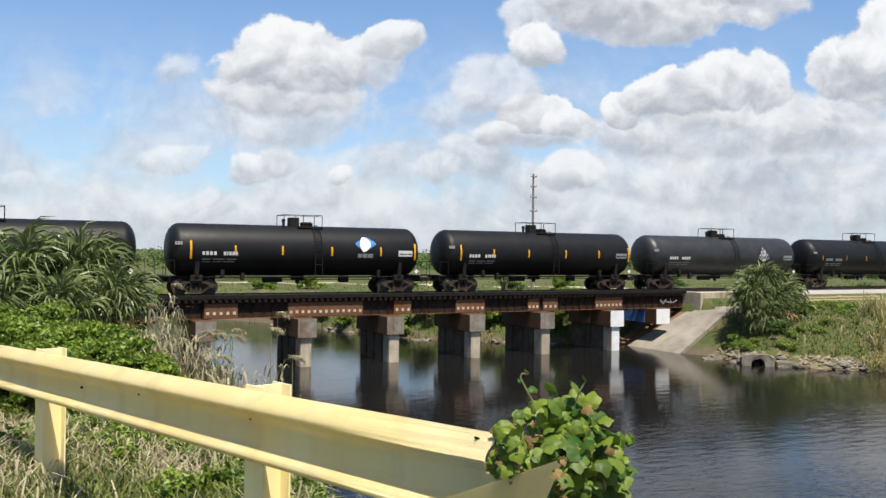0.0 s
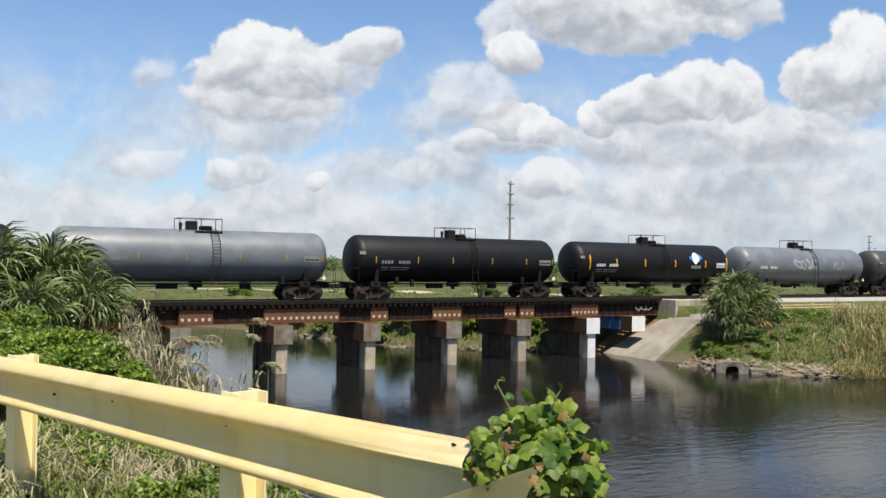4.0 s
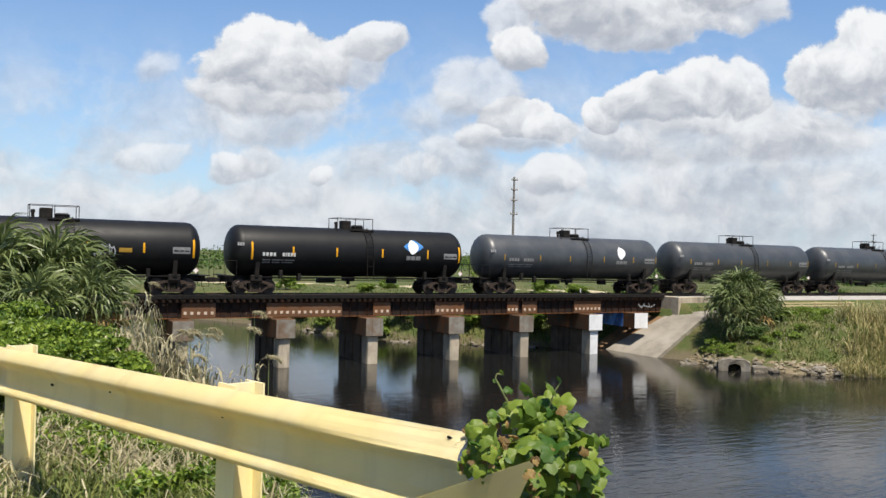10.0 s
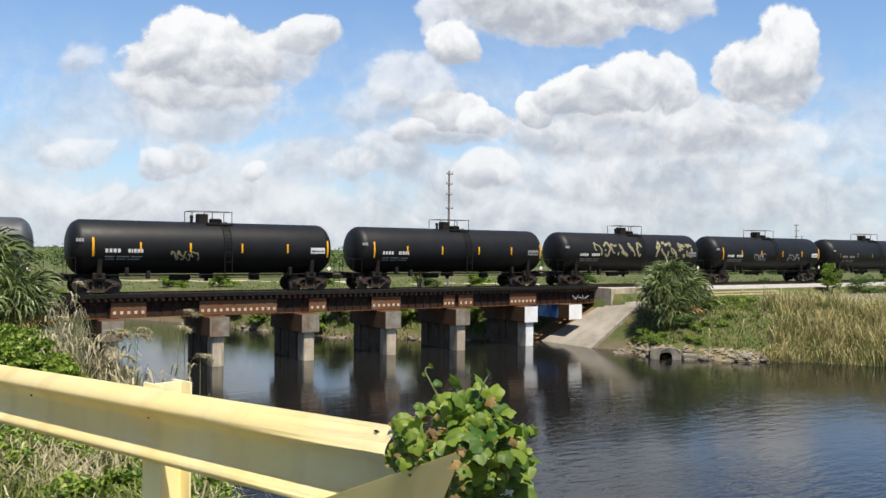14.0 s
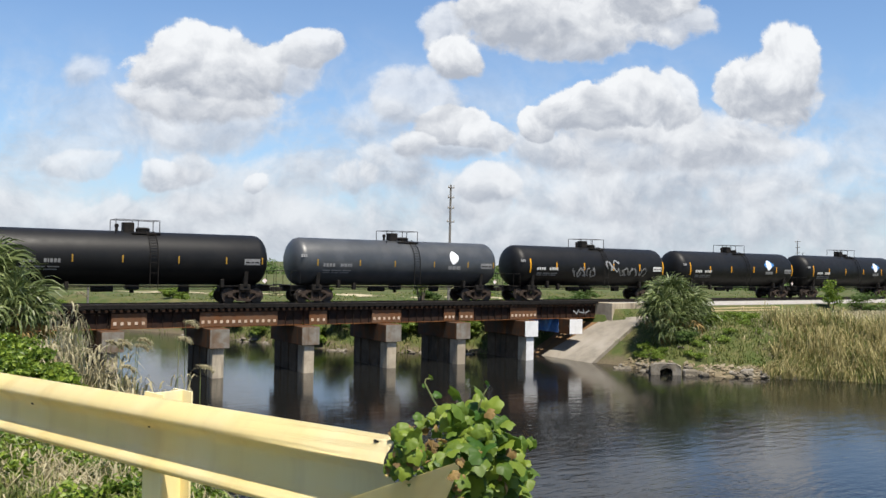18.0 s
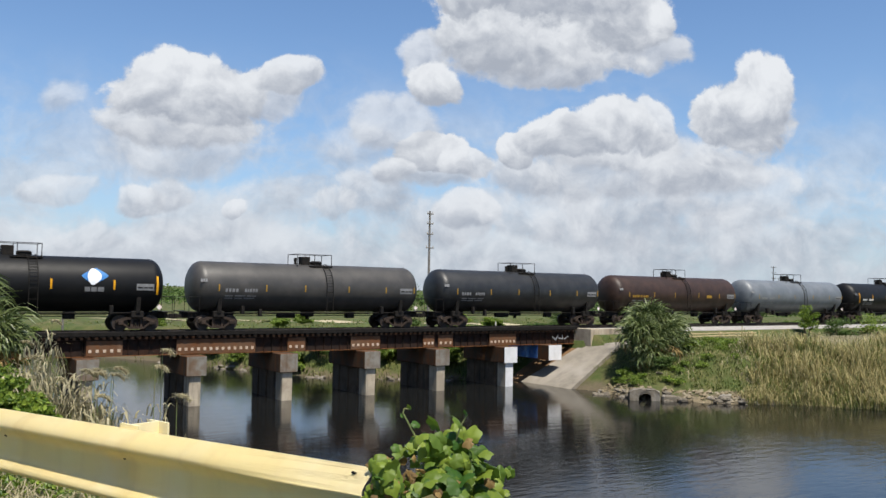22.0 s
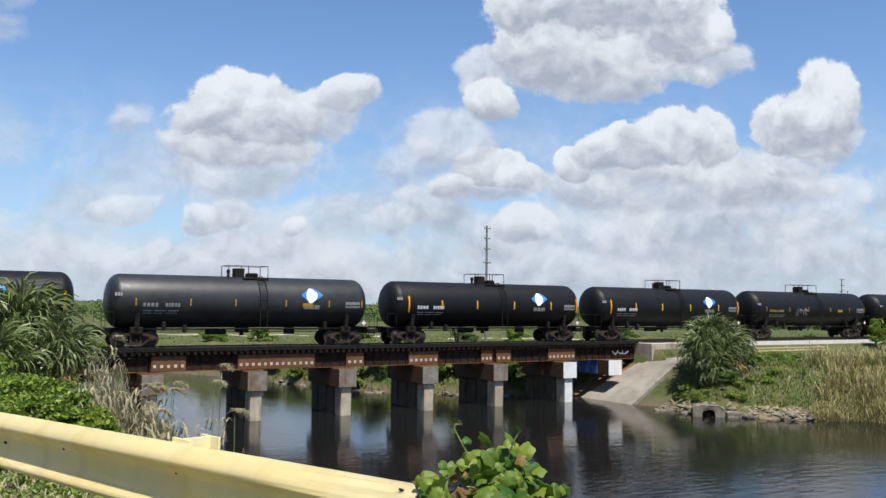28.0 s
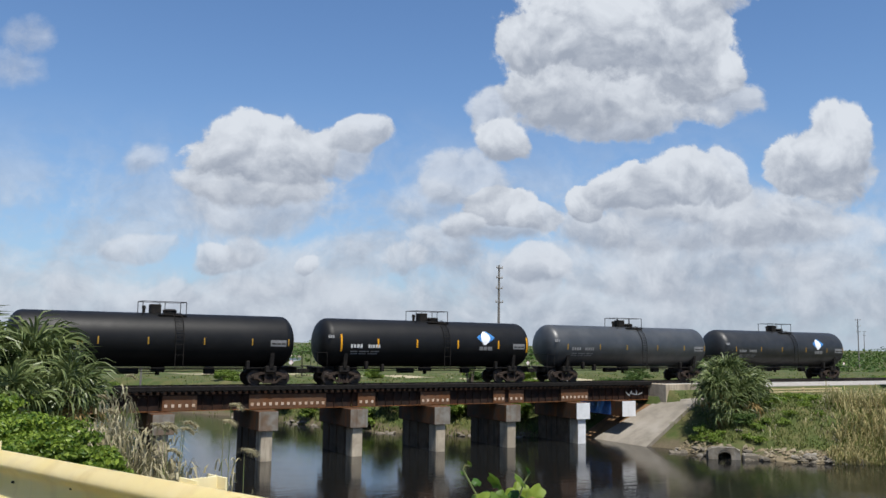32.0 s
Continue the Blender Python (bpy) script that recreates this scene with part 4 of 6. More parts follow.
YELLOW_MARKS = mesh_of("lettering", bars(-6.3, -0.30, (0.15, 0.15, 0.13, 0.15, 0.05, 0.14, 0.08, 0.14, 0.14, 0.14), 0.20), OCHRE)
MARKS_DIM = mesh_of("lettering", bars(-6.3, -0.32, (0.15, 0.15, 0.17, 0.15), 0.22), DIM)
NUMBERS_DIM = mesh_of("lettering", bars(-5.05, -0.32, (0.14, 0.08, 0.14, 0.14, 0.14), 0.22, 0.05), DIM)
SMALL = mesh_of("lettering", bars(-6.3, -0.60, (0.5, 0.7, 0.6), 0.07, 0.12), DIM)
SMALL_TWO = mesh_of("lettering", bars(-6.3, -0.76, (0.5, 0.5, 0.7), 0.07, 0.12), DIM)
CORNER = mesh_of("lettering", bars(-7.86, 0.28, (0.12, 0.12, 0.12), 0.2, 0.03), DIM)
PANEL = mesh_of("data_panel", strip(bmesh.new(), 6.35, 7.35, -0.30, 0.08), DIM)
PANEL_WHITE = mesh_of("data_panel", strip(bmesh.new(), 6.35, 7.35, -0.30, 0.08), WHITE)
PANEL_MARK = mesh_of("lettering", bars(6.42, -0.18, (0.3, 0.2, 0.25), 0.08, 0.06), BLACK)
OCHRE_MESH = mesh_of("yellow_panel", strip(bmesh.new(), 3.4, 4.1, -0.28, -0.03), OCHRE)


def logo_meshes():
    """A slanted blue square with a white leaf on it, and a pale bar under it."""
    bm = bmesh.new()
    for a in range(8):
        f0, f1 = a / 8, (a + 1) / 8
        hw = lambda f: 0.74 * (1 - abs(2 * f - 1) ** 1.25)
        sh = lambda f: 0.16 * (f - 0.5)
        bm.faces.new([bm.verts.new(on_tank(*p)) for p in ((4.05 - hw(f0) + sh(f0), 0.0 + 1.0 * f0), (4.05 + hw(f0) + sh(f0), 1.0 * f0), (4.05 + hw(f1) + sh(f1), 1.0 * f1), (4.05 - hw(f1) + sh(f1), 1.0 * f1))])
    blue = mesh_of("logo_field", bm, LOGO_BLUE)
    bm = bmesh.new()
    for a in range(10):
        f0, f1 = a / 10, (a + 1) / 10
        w = lambda f: 0.38 * math.sin(math.pi * min(1, f * 0.93 + 0.04)) ** 0.8
        c = lambda f: 3.93 + 0.10 * math.sin(f * 3)
        bm.faces.new([bm.verts.new(on_tank(*p, 0.010)) for p in ((c(f0) - w(f0), -0.02 + 0.98 * f0), (c(f0) + w(f0), -0.02 + 0.98 * f0), (c(f1) + w(f1), -0.02 + 0.98 * f1), (c(f1) - w(f1), -0.02 + 0.98 * f1))])
    white = mesh_of("logo_leaf", bm, LOGO_WHITE)
    word = mesh_of("logo_bar", bars(3.5, -0.40, (0.3, 0.3, 0.34), 0.26, 0.05), DIM)
    return blue, white, word


LOGO_FIELD, LOGO_LEAF, LOGO_WORD = logo_meshes()


def chevron_mesh():
    """Three nested pointed bands and a small diamond."""
    bm = bmesh.new()
    for i in range(3):
        w, top, foot = 0.60 - 0.17 * i, 0.78 - 0.27 * i, -0.10 - 0.10 * i
        for s in (-1, 1):
            for q in range(3):
                f0, f1 = q / 3, (q + 1) / 3
                line = lambda f, d: (4.0 + s * w * f, top + (foot - top) * f - d)
                bm.faces.new([bm.verts.new(on_tank(*p)) for p in (line(f0, 0), line(f1, 0), line(f1, 0.13), line(f0, 0.13))])
    bm.faces.new([bm.verts.new(on_tank(*p)) for p in ((3.78, -0.30), (4.0, -0.16), (4.22, -0.30), (4.0, -0.46))])
    return mesh_of("chevron_logo", bm, WHITE)


CHEVRON = chevron_mesh()


def scrawl(seed, x0, x1, h, size, mat):
    """Sprayed tags: looping ribbons, no letters."""
    r = random.Random(seed)
    x, out = x0, []
    while x < x1:
        bm = bmesh.new()
        w = size * r.uniform(0.5, 0.9)
        pts, a = [], r.uniform(0, 6)
        turn = r.choice((-1, 1))
        for i in range(13):
            f = i / 12
            pts.append((x + w * (0.5 + 0.5 * math.sin(a + turn * f * r.uniform(5.0, 6.5))) + f * 0.12, h + size * (0.5 * math.cos(a * 1.3 + f * r.uniform(4.0, 6.0)) + 0.1 * math.sin(f * 17 + a))))
        t = size * r.uniform(0.05, 0.10)
        for p, q in zip(pts[:-1], pts[1:]):
            d = Vector((q[0] - p[0], q[1] - p[1]))
            if d.length < 1e-4:
                continue
            n = Vector((-d.y, d.x)).normalized() * t
            bm.faces.new([bm.verts.new(on_tank(u, v, 0.012)) for u, v in ((p[0] - n.x, p[1] - n.y), (q[0] - n.x, q[1] - n.y), (q[0] + n.x, q[1] + n.y), (p[0] + n.x, p[1] + n.y))])
        out.append(mesh_of("sprayed_tag", bm, mat))
        x += w + size * r.uniform(0.05, 0.25)
    return out


# tank colour, marks: s stripes, l logo, c chevrons, t lettering, p panel, o ochre panel; tags as (from, to, height, size, colour)
K, C, G, P, B, T = BLACK, CHAR, GREY, PALE, BROWN, TAUPE
CARS = [(K, "ctp", ()), (K, "sltp", ()), (K, "stp", ()), (C, "ctp", ()), (K, "dltp", ()), (P, "dtp", ()), (K, "dtp", ()), (K, "sltp", ()),
        (P, "tp", ((-2.0, 1.0, 0.1, 0.9, 0), (3.2, 4.2, 0.0, 0.6, 0))), (T, "dtp", ()), (K, "stp", ()),
        (K, "stpo", ((-3.3, -1.9, -0.42, 0.55, 0), (-0.2, 1.3, -0.20, 0.6, 0), (1.8, 3.2, -0.2, 0.6, 0))), (K, "sltp", ()), (G, "dltp", ()), (G, "dtp", ()),
        (G, "dltp", ()), (K, "stp", ((-2.6, -1.4, -0.5, 0.5, 1),)), (K, "stp", ()), (K, "tp", ((-4.8, 0.5, 0.25, 1.0, 1), (2.2, 6.5, 0.3, 1.2, 1))),
        (K, "stp", ((-2.6, -1.0, -0.3, 0.6, 2), (2.4, 4.4, -0.3, 0.6, 2))), (K, "dtp", ()), (G, "dltp", ()),
        (K, "stp", ((-2.8, -0.3, -0.45, 0.7, 2), (0.9, 2.2, 0.1, 0.8, 0), (2.4, 5.4, -0.4, 0.6, 2))), (K, "sltp", ()), (K, "sltp", ()), (T, "dtp", ()), (C, "dtp", ()), (B, "dyop", ()), (P, "dtp", ()),
        (K, "stp", ()), (K, "sltp", ()), (C, "dltpo", ()), (K, "sltp", ()), (K, "sltp", ()), (K, "dypo", ((-2.7, -1.2, -0.3, 0.6, 2),)), (K, "dyp", ()), (K, "sltp", ()), (G, "dtp", ()), (C, "dltp", ())]
COLOUR_WORDS = {K.name: "black", C.name: "charcoal grey", G.name: "weathered grey", P.name: "pale grey", B.name: "rust-brown", T.name: "dusty grey-brown"}
car_proto = build_car()
TRAIN = []
for i, (mat, marks, tags) in enumerate(CARS):
    car = car_proto if i == 0 else copy_thing(car_proto, Matrix())
    TRAIN.append(car)
for i, (car, (mat, marks, tags)) in enumerate(zip(TRAIN, CARS)):
    for ch in car.children:
        if ch.name.split(".")[0] == "tank":
            ch.material_slots[0].link = "OBJECT"
            ch.material_slots[0].material = mat
    word = COLOUR_WORDS[mat.name]
    extra = " with graffiti on its side" if tags else ((" with a white leaf emblem" if mat is GREY else " with a blue and white emblem") if "l" in marks else (" with orange reflective stripes" if "s" in marks else " with faded lettering"))
    tagged(car, word + " railway tank car" + extra)
    if "s" in marks:
        for x in (-4.35, -1.45, 1.75, 4.75 if "l" not in marks else 5.1):
            part("reflective_stripe", STRIPES, None, car, "orange reflective stripe", at=pose(x, 0, 0))
        for x in (-6.95, 7.55):
            part("reflective_stripe", STRIPE_TALL, None, car, "tall orange reflective stripe", at=pose(x, 0, 0))
    if "d" in marks:
        for x in (-6.7, -3.6, -0.9, 2.3, 5.2, 7.5):
            part("reflective_stripe", STRIPE_DIM, None, car, "faded yellow reflective stripe", at=pose(x, 0, 0))
    if "t" in marks:
        for m in (MARKS_DIM if "d" in marks else MARKS, NUMBERS_DIM if "d" in marks else NUMBERS, SMALL, SMALL_TWO, CORNER):
            part("lettering", m, None, car, kind="stuff")
    if "y" in marks:
        for m in (YELLOW_MARKS, SMALL, SMALL_TWO, CORNER):
            part("lettering", m, None, car, kind="stuff")
    if "p" in marks:
        part("data_panel", PANEL_WHITE if i % 3 == 1 and "s" in marks else PANEL, None, car, "pale data panel")
        part("lettering", PANEL_MARK, None, car, at=pose(0, -0.004, 0), kind="stuff")
    if "o" in marks:
        part("yellow_panel", OCHRE_MESH, None, car)
    if "l" in marks:
        if mat is not GREY:
            part("logo_field", LOGO_FIELD, None, car, "slanted blue emblem")
        part("logo_leaf", LOGO_LEAF, None, car, "white leaf shape")
        part("logo_bar", LOGO_WORD, None, car)
    if "c" in marks:
        part("chevron_logo", CHEVRON, None, car, "white chevron emblem")
    for j, (x0, x1, h, size, warm) in enumerate(tags):
        for me in scrawl(i * 7 + j, x0, x1, h, size, (SPRAY, SPRAY_WARM, DIM)[warm]):
            part("sprayed_tag", me, None, car, "sprayed graffiti", kind="stuff")

# ---- plants ----


def blades(points, heights, width, lean, seed, droop=0.5):
    """Grass blades as bent tapered strips; arrays of places and heights."""
    r = np.random.default_rng(seed)
    n = len(points)
    a = r.uniform(0, 2 * np.pi, n)
    d = np.stack([np.cos(a), np.sin(a), np.zeros(n)], -1)
    side = np.stack([-np.sin(a), np.cos(a), np.zeros(n)], -1) * (width * r.uniform(0.6, 1.3, n))[:, None]
    l = lean * r.uniform(0.1, 1.0, n) * heights
    up = np.zeros((n, 3))
    up[:, 2] = heights
    p0 = points
    p1 = p0 + up * 0.5 + d * (l * 0.25)[:, None]
    p2 = p0 + up * (1 - droop * 0.25) + d * (l * 0.75)[:, None]
    p3 = p0 + up * (1 - droop * r.uniform(0.2, 1.0, n)[:, None]) + d * (l * 1.35)[:, None]
    v = np.stack([p0 - side, p0 + side, p1 - side * 0.9, p1 + side * 0.9, p2 - side * 0.6, p2 + side * 0.6, p3], 1).reshape(-1, 3)
    base = (np.arange(n) * 7)[:, None]
    quads = np.concatenate([base + [0, 1, 3, 2], base + [2, 3, 5, 4]], 0).tolist()
    tris = (base + [4, 5, 6]).tolist()
    return v.tolist(), quads + tris


def scatter(n, x0, x1, y0, y1, seed, keep=None, sink=0.03):
    r = np.random.default_rng(seed)
    x, y = r.uniform(x0, x1, n), r.uniform(y0, y1, n)
    z = ground_height(x, y)
    good = z > WATER_Z - 0.25
    if keep is not None:
        good &= keep(x, y)
    return np.stack([x, y, z - sink], -1)[good]


def patchy(x, y, scale=0.35, shift=0.0):
    return np.sin(x * scale * 2.1 + shift + 1.7 * np.sin(y * scale)) * np.sin(y * scale * 1.7 - shift + 1.3 * np.sin(x * scale * 0.8))


def leaf_cloud(blobs, n, size, seed, hollow=0.55):
    """Leaves, each a folded kite, scattered in uneven clumps. blobs: centre and three radii."""
    r = np.random.default_rng(seed)
    vol = np.array([b[3] * b[4] * b[5] for b in blobs]) ** 0.7
    pick = r.choice(len(blobs), n, p=vol / vol.sum())
    b = np.array(blobs)[pick]
    d = r.normal(size=(n, 3))
    d /= np.linalg.norm(d, axis=1, keepdims=True)
    ragged = 1 + 0.22 * np.sin(d[:, 0] * 5 + pick) * np.sin(d[:, 1] * 6 + 2 * pick) + 0.15 * np.sin(d[:, 2] * 9 + pick)
    rad = (hollow + (1 - hollow) * r.uniform(0, 1, n) ** 0.6) * ragged
    c = b[:, :3] + d * b[:, 3:] * rad[:, None]
    out = d * 0.6 + r.normal(size=(n, 3)) * 0.55 + [0, 0, 0.35]
    out /= np.linalg.norm(out, axis=1, keepdims=True)
    t = np.cross(out, r.normal(size=(n, 3)))
    t /= np.linalg.norm(t, axis=1, keepdims=True)
    s = np.cross(out, t)
    k = (size * r.uniform(0.6, 1.35, n))[:, None]
    v = np.stack([c - t * k * 0.5, c + s * k * 0.30 + out * k * 0.08, c + t * k * 0.5 - out * k * 0.10, c - s * k * 0.30 + out * k * 0.08], 1).reshape(-1, 3)
    base = (np.arange(n) * 4)[:, None]
    return v.tolist(), np.concatenate([base + [0, 1, 2], base + [0, 2, 3]], 0).tolist()


def raw_part(name, verts, faces, mat, parent, label=""):
    me = bpy.data.meshes.new(name)
    me.from_pydata(verts, [], faces)
    me.materials.append(mat)
    ob = new(name, me)
    ob.parent = parent
    return tagged(ob, label)


def shrub(x, y, width, height, n, size, seed, mat, label, category="shrub", group="", depth=None, base=None):
    """A bush or small tree: stems and a leafy crown of several clumps."""
    r = random.Random(seed)
    z = float(ground_height(x, y)) if base is None else base
    t = thing("small_tree" if category == "tree" else "shrub", None, None, label, category, group, at=pose(x, y, z))
    depth = depth or width
    low = 0.25 if category == "tree" else 0.0
    blobs = []
    for i in range(17):
        a, q = r.uniform(0, 6.28), r.uniform(0.1, 0.92)
        h = height * (low + (1 - low) * r.uniform(0.15, 0.82))
        f = 1.0 - 0.45 * (h / height)
        blobs.append((q * f * math.cos(a) * width / 2, q * f * math.sin(a) * depth / 2, h, width * r.uniform(0.09, 0.21), depth * r.uniform(0.09, 0.21), height * r.uniform(0.07, 0.19)))
    raw_part("crown", *leaf_cloud(blobs, n, size, seed), mat, t)
    for i in range(5):
        bx, by, bz = blobs[i][:3]
        part("stem", rod(bmesh.new(), (bx * 0.1, by * 0.1, -0.2), (bx * 0.8, by * 0.8, bz * 0.9), height * 0.018, height * 0.008, n=6), BARK, t)
    return t


def fan_frond(r, reach, fan, n=20):
    """One fan leaf on its arching stalk, along +x; its strap-like fingers arch over and hang."""
    v, f = [], []

    def strip_of(points, half, roll=0.0):
        base = len(v)
        for i, (p, w) in enumerate(zip(points, half)):
            d = (points[min(i + 1, len(points) - 1)] - points[max(i - 1, 0)]).normalized()
            s = d.cross(Vector((0, 0, 1)))
            s = s.normalized() if s.length > 1e-5 else Vector((0, 1, 0))
            s = (s * math.cos(roll) + d.cross(s) * math.sin(roll)) * w
            v.append(p - s)
            v.append(p + s)
        for i in range(len(points) - 1):
            f.append((base + 2 * i, base + 2 * i + 1, base + 2 * i + 3, base + 2 * i + 2))

    hub = Vector((reach, 0, -0.06 * reach))
    strip_of([Vector((0, 0, 0)), hub * 0.5 + Vector((0, 0, 0.07)), hub], [0.025, 0.02, 0.014])
    for i in range(n):
        g = i / (n - 1) - 0.5
        root = hub + Vector((0.22 * fan * (0.5 - abs(g)) * 2, 0, -0.03 * fan))      # the midrib runs on into the blade
        a = g * math.radians(215) + r.uniform(-0.09, 0.09)
        l = fan * (0.80 + 0.25 * math.cos(a)) * r.uniform(0.82, 1.12)
        d = Vector((math.cos(a), math.sin(a), 0.26 - 0.16 * abs(a) + r.uniform(-0.08, 0.08)))
        sag = l * r.uniform(0.35, 0.95)
        pts = [root, root + d * l * 0.30, root + d * l * 0.58 - Vector((0, 0, sag * 0.10)), root + d * l * 0.80 - Vector((0, 0, sag * 0.42)), root + d * l * 0.90 - Vector((0, 0, sag))]
        strip_of(pts, [0.012, 0.040, 0.038, 0.026, 0.004], r.uniform(-1.1, 1.1))
    return [tuple(p) for p in v], f


FRONDS = []
for i in range(6):
    r = random.Random(40 + i)
    v, f = fan_frond(r, r.uniform(0.60, 0.95), r.uniform(0.85, 1.10))
    for mat, word in ((LEAF_PALM, "frond"), (LEAF_DEAD, "dry_frond")):
        me = bpy.data.meshes.new(word)
        me.from_pydata(v, [], f)
        me.materials.append(mat)
        FRONDS.append(me)


def palm(x, y, base, trunk, fronds, seed, scale=1.0, dead=0.12, label="fan palm with drooping green leaves", group="palms"):
    r = random.Random(seed)
    t = thing("fan_palm", None, None, label, "palm", group, at=pose(x, y, base))
    bm = bmesh.new()
    rod(bm, (0, 0, -0.4), (0.04, 0.02, trunk), 0.20, 0.16, n=12)
    for i in range(26):
        a, z = r.uniform(0, 6.28), r.uniform(0.1, 1.0) * trunk
        rod(bm, (0.15 * math.cos(a), 0.15 * math.sin(a), z - 0.1), (0.27 * math.cos(a), 0.27 * math.sin(a), z + 0.12), 0.05, 0.025, n=5)
    part("trunk", bm, BARK, t, "rough grey-brown trunk")
    for i in range(fronds):
        f = (i + 0.5) / fronds
        tilt = math.degrees(math.asin(1 - 1.78 * f)) + r.uniform(-9, 9)       # from upright to hanging
        old = tilt < -22 and r.random() < dead * 3
        me = FRONDS[2 * r.randrange(6) + (1 if old else 0)]
        m = pose(0, 0, trunk, 0, 0, i * 137.5 + r.uniform(-12, 12)) @ pose(0.05, 0, 0, r.uniform(-25, 25), -tilt, 0) @ Matrix.Scale(scale * r.uniform(0.85, 1.12), 4)
        part("dry_frond" if old else "frond", me, None, t, at=m)
    for i in range(2):
        a = r.uniform(0, 6.28)
        c = (0.85 * scale * math.cos(a), 0.85 * scale * math.sin(a), trunk - 0.35 * r.random())
        blobs = [(c[0] + 0.10 * q * math.cos(a), c[1] + 0.10 * q * math.sin(a), c[2] - 0.16 * q, 0.17, 0.17, 0.17) for q in range(3)]
        spray = raw_part("flower_spray", *leaf_cloud(blobs, 460, 0.06, seed * 10 + i, 0.2), STRAW_REED, t, "tan flower spray")
        tagged(spray, kind="stuff")
    return t


# palms on the left bank, and the clump by the far bank
def bank_place(a, h, away):
    """Lays out the near bank from the roadside: bearing a and fall h in 1/1522 of the distance away from the road."""
    u, w = (a - 784) / 1522, (445.6 + (a - 784) * 0.010 - h) / 1522
    return (-17.75 + 0.4653 * away + 0.885 * u * away, -50.16 + 0.885 * away - 0.4653 * u * away, 7.17 + w * away)


for a, h, d, n, s, sc in ((138, 484, 27, 54, 1, 0.92), (35, 488, 25.5, 50, 2, 0.95), (205, 528, 26, 38, 3, 0.72), (-70, 480, 27, 46, 4, 1.0), (105, 545, 24.5, 34, 5, 0.75), (-10, 545, 24, 30, 6, 0.8)):
    x, y, z = bank_place(a, h, d)
    g = float(ground_height(x, y))
    palm(x, y, g - 0.05, max(z - g, 0.4), n, s, sc)
for x, y, z, n, s, sc in ((31.4, -6.1, 5.2, 70, 11, 1.05), (29.9, -6.6, 4.3, 54, 12, 0.98), (32.9, -6.5, 4.4, 54, 13, 0.98), (31.3, -7.3, 3.9, 50, 14, 0.95), (30.3, -7.5, 3.0, 44, 15, 0.9), (32.5, -7.5, 3.1, 44, 16, 0.9)):
    g = float(ground_height(x, y))
    palm(x, y, g - 0.05, z - g, n, s, sc, dead=0.2, label="bushy fan palm growing on the canal bank")

# bushes on the near bank
for a, top, d, w, n, k in ((20, 548, 12.5, 1.9, 4200, 21), (110, 560, 12.0, 1.8, 4600, 22), (195, 585, 11.5, 1.5, 4200, 23), (252, 612, 11.2, 1.1, 3200, 26), (228, 575, 13.4, 1.5, 3000, 36), (285, 640, 10.7, 0.8, 2200, 37), (262, 598, 12.6, 0.9, 2000, 38), (-60, 540, 13, 2.2, 3000, 24),
                            (60, 520, 17, 2.4, 3000, 25), (150, 560, 16.5, 2.2, 2600, 27), (70, 605, 10.4, 1.3, 3200, 28), (160, 622, 10.2, 1.2, 3000, 29),
                            (20, 622, 8.8, 1.1, 2400, 31), (120, 632, 8.7, 1.0, 2400, 32), (205, 640, 8.7, 0.9, 2000, 33), (265, 655, 8.8, 0.7, 1300, 34), (-50, 610, 9.2, 1.2, 1500, 35)):
    x, y, z = bank_place(a, top, d)
    g = float(ground_height(x, y))
    shrub(x, y, w, max(z - g, 0.5), n, 0.078 if d < 14 else 0.11, k, LEAF_BUSH, "leafy bright green bush behind the guard rail", "shrub", "bank bushes")


def reed_clump(a, top, d, n, seed, spreadx=0.2, plume=2):
    n = int(n * 1.5)
    r = np.random.default_rng(seed)
    x, y, z = bank_place(a, top, d)
    g = float(ground_height(x, y))
    height = max(z - g, 0.6)
    t = thing("reed_clump", None, None, "dry straw-coloured reeds with feathery heads", "reeds", "reed clumps", at=pose(x, y, g))
    pts = np.stack([r.normal(0, spreadx, n), r.normal(0, spreadx, n), np.full(n, -0.1)], -1)
    raw_part("blade_tuft", *blades(pts, r.uniform(0.45, 1.0, n) * height, 0.011, 0.36, seed, 0.6), STRAW, t)
    raw_part("green_tuft", *blades(pts[: n // 3] + [0.03, 0.02, 0], r.uniform(0.5, 0.9, n // 3) * height, 0.010, 0.35, seed + 1, 0.6), GRASS, t)
    m = n // 4
    top_leaf = np.stack([r.normal(0, spreadx * 1.1, m), r.normal(0, spreadx * 1.1, m), r.uniform(0.45, 0.9, m) * height], -1)
    raw_part("top_leaves", *blades(top_leaf, r.uniform(0.10, 0.26, m), 0.013, 1.3, seed + 5, 1.2), STRAW, t)
    for i in range(plume):
        p, b = r.normal(0, spreadx, 2)
        tip = Vector((p * 1.5, b * 1.2, height * r.uniform(1.0, 1.12)))
        part("stalk", rod(bmesh.new(), (p, b, -0.1), tip, 0.007, 0.004, n=5), STEM, t)
        q = np.repeat(np.linspace(0, 1, 40), 5)[:, None]
        line = np.array(tip)[None] + q * np.array([[0.13, -0.06, 0.07]]) - q ** 2 * np.array([[0, 0, 0.13]])
        raw_part("plume", *blades(line, r.uniform(0.03, 0.07, len(q)), 0.005, 1.6, seed + 9 + i, 1.4), STRAW, t)
    return t


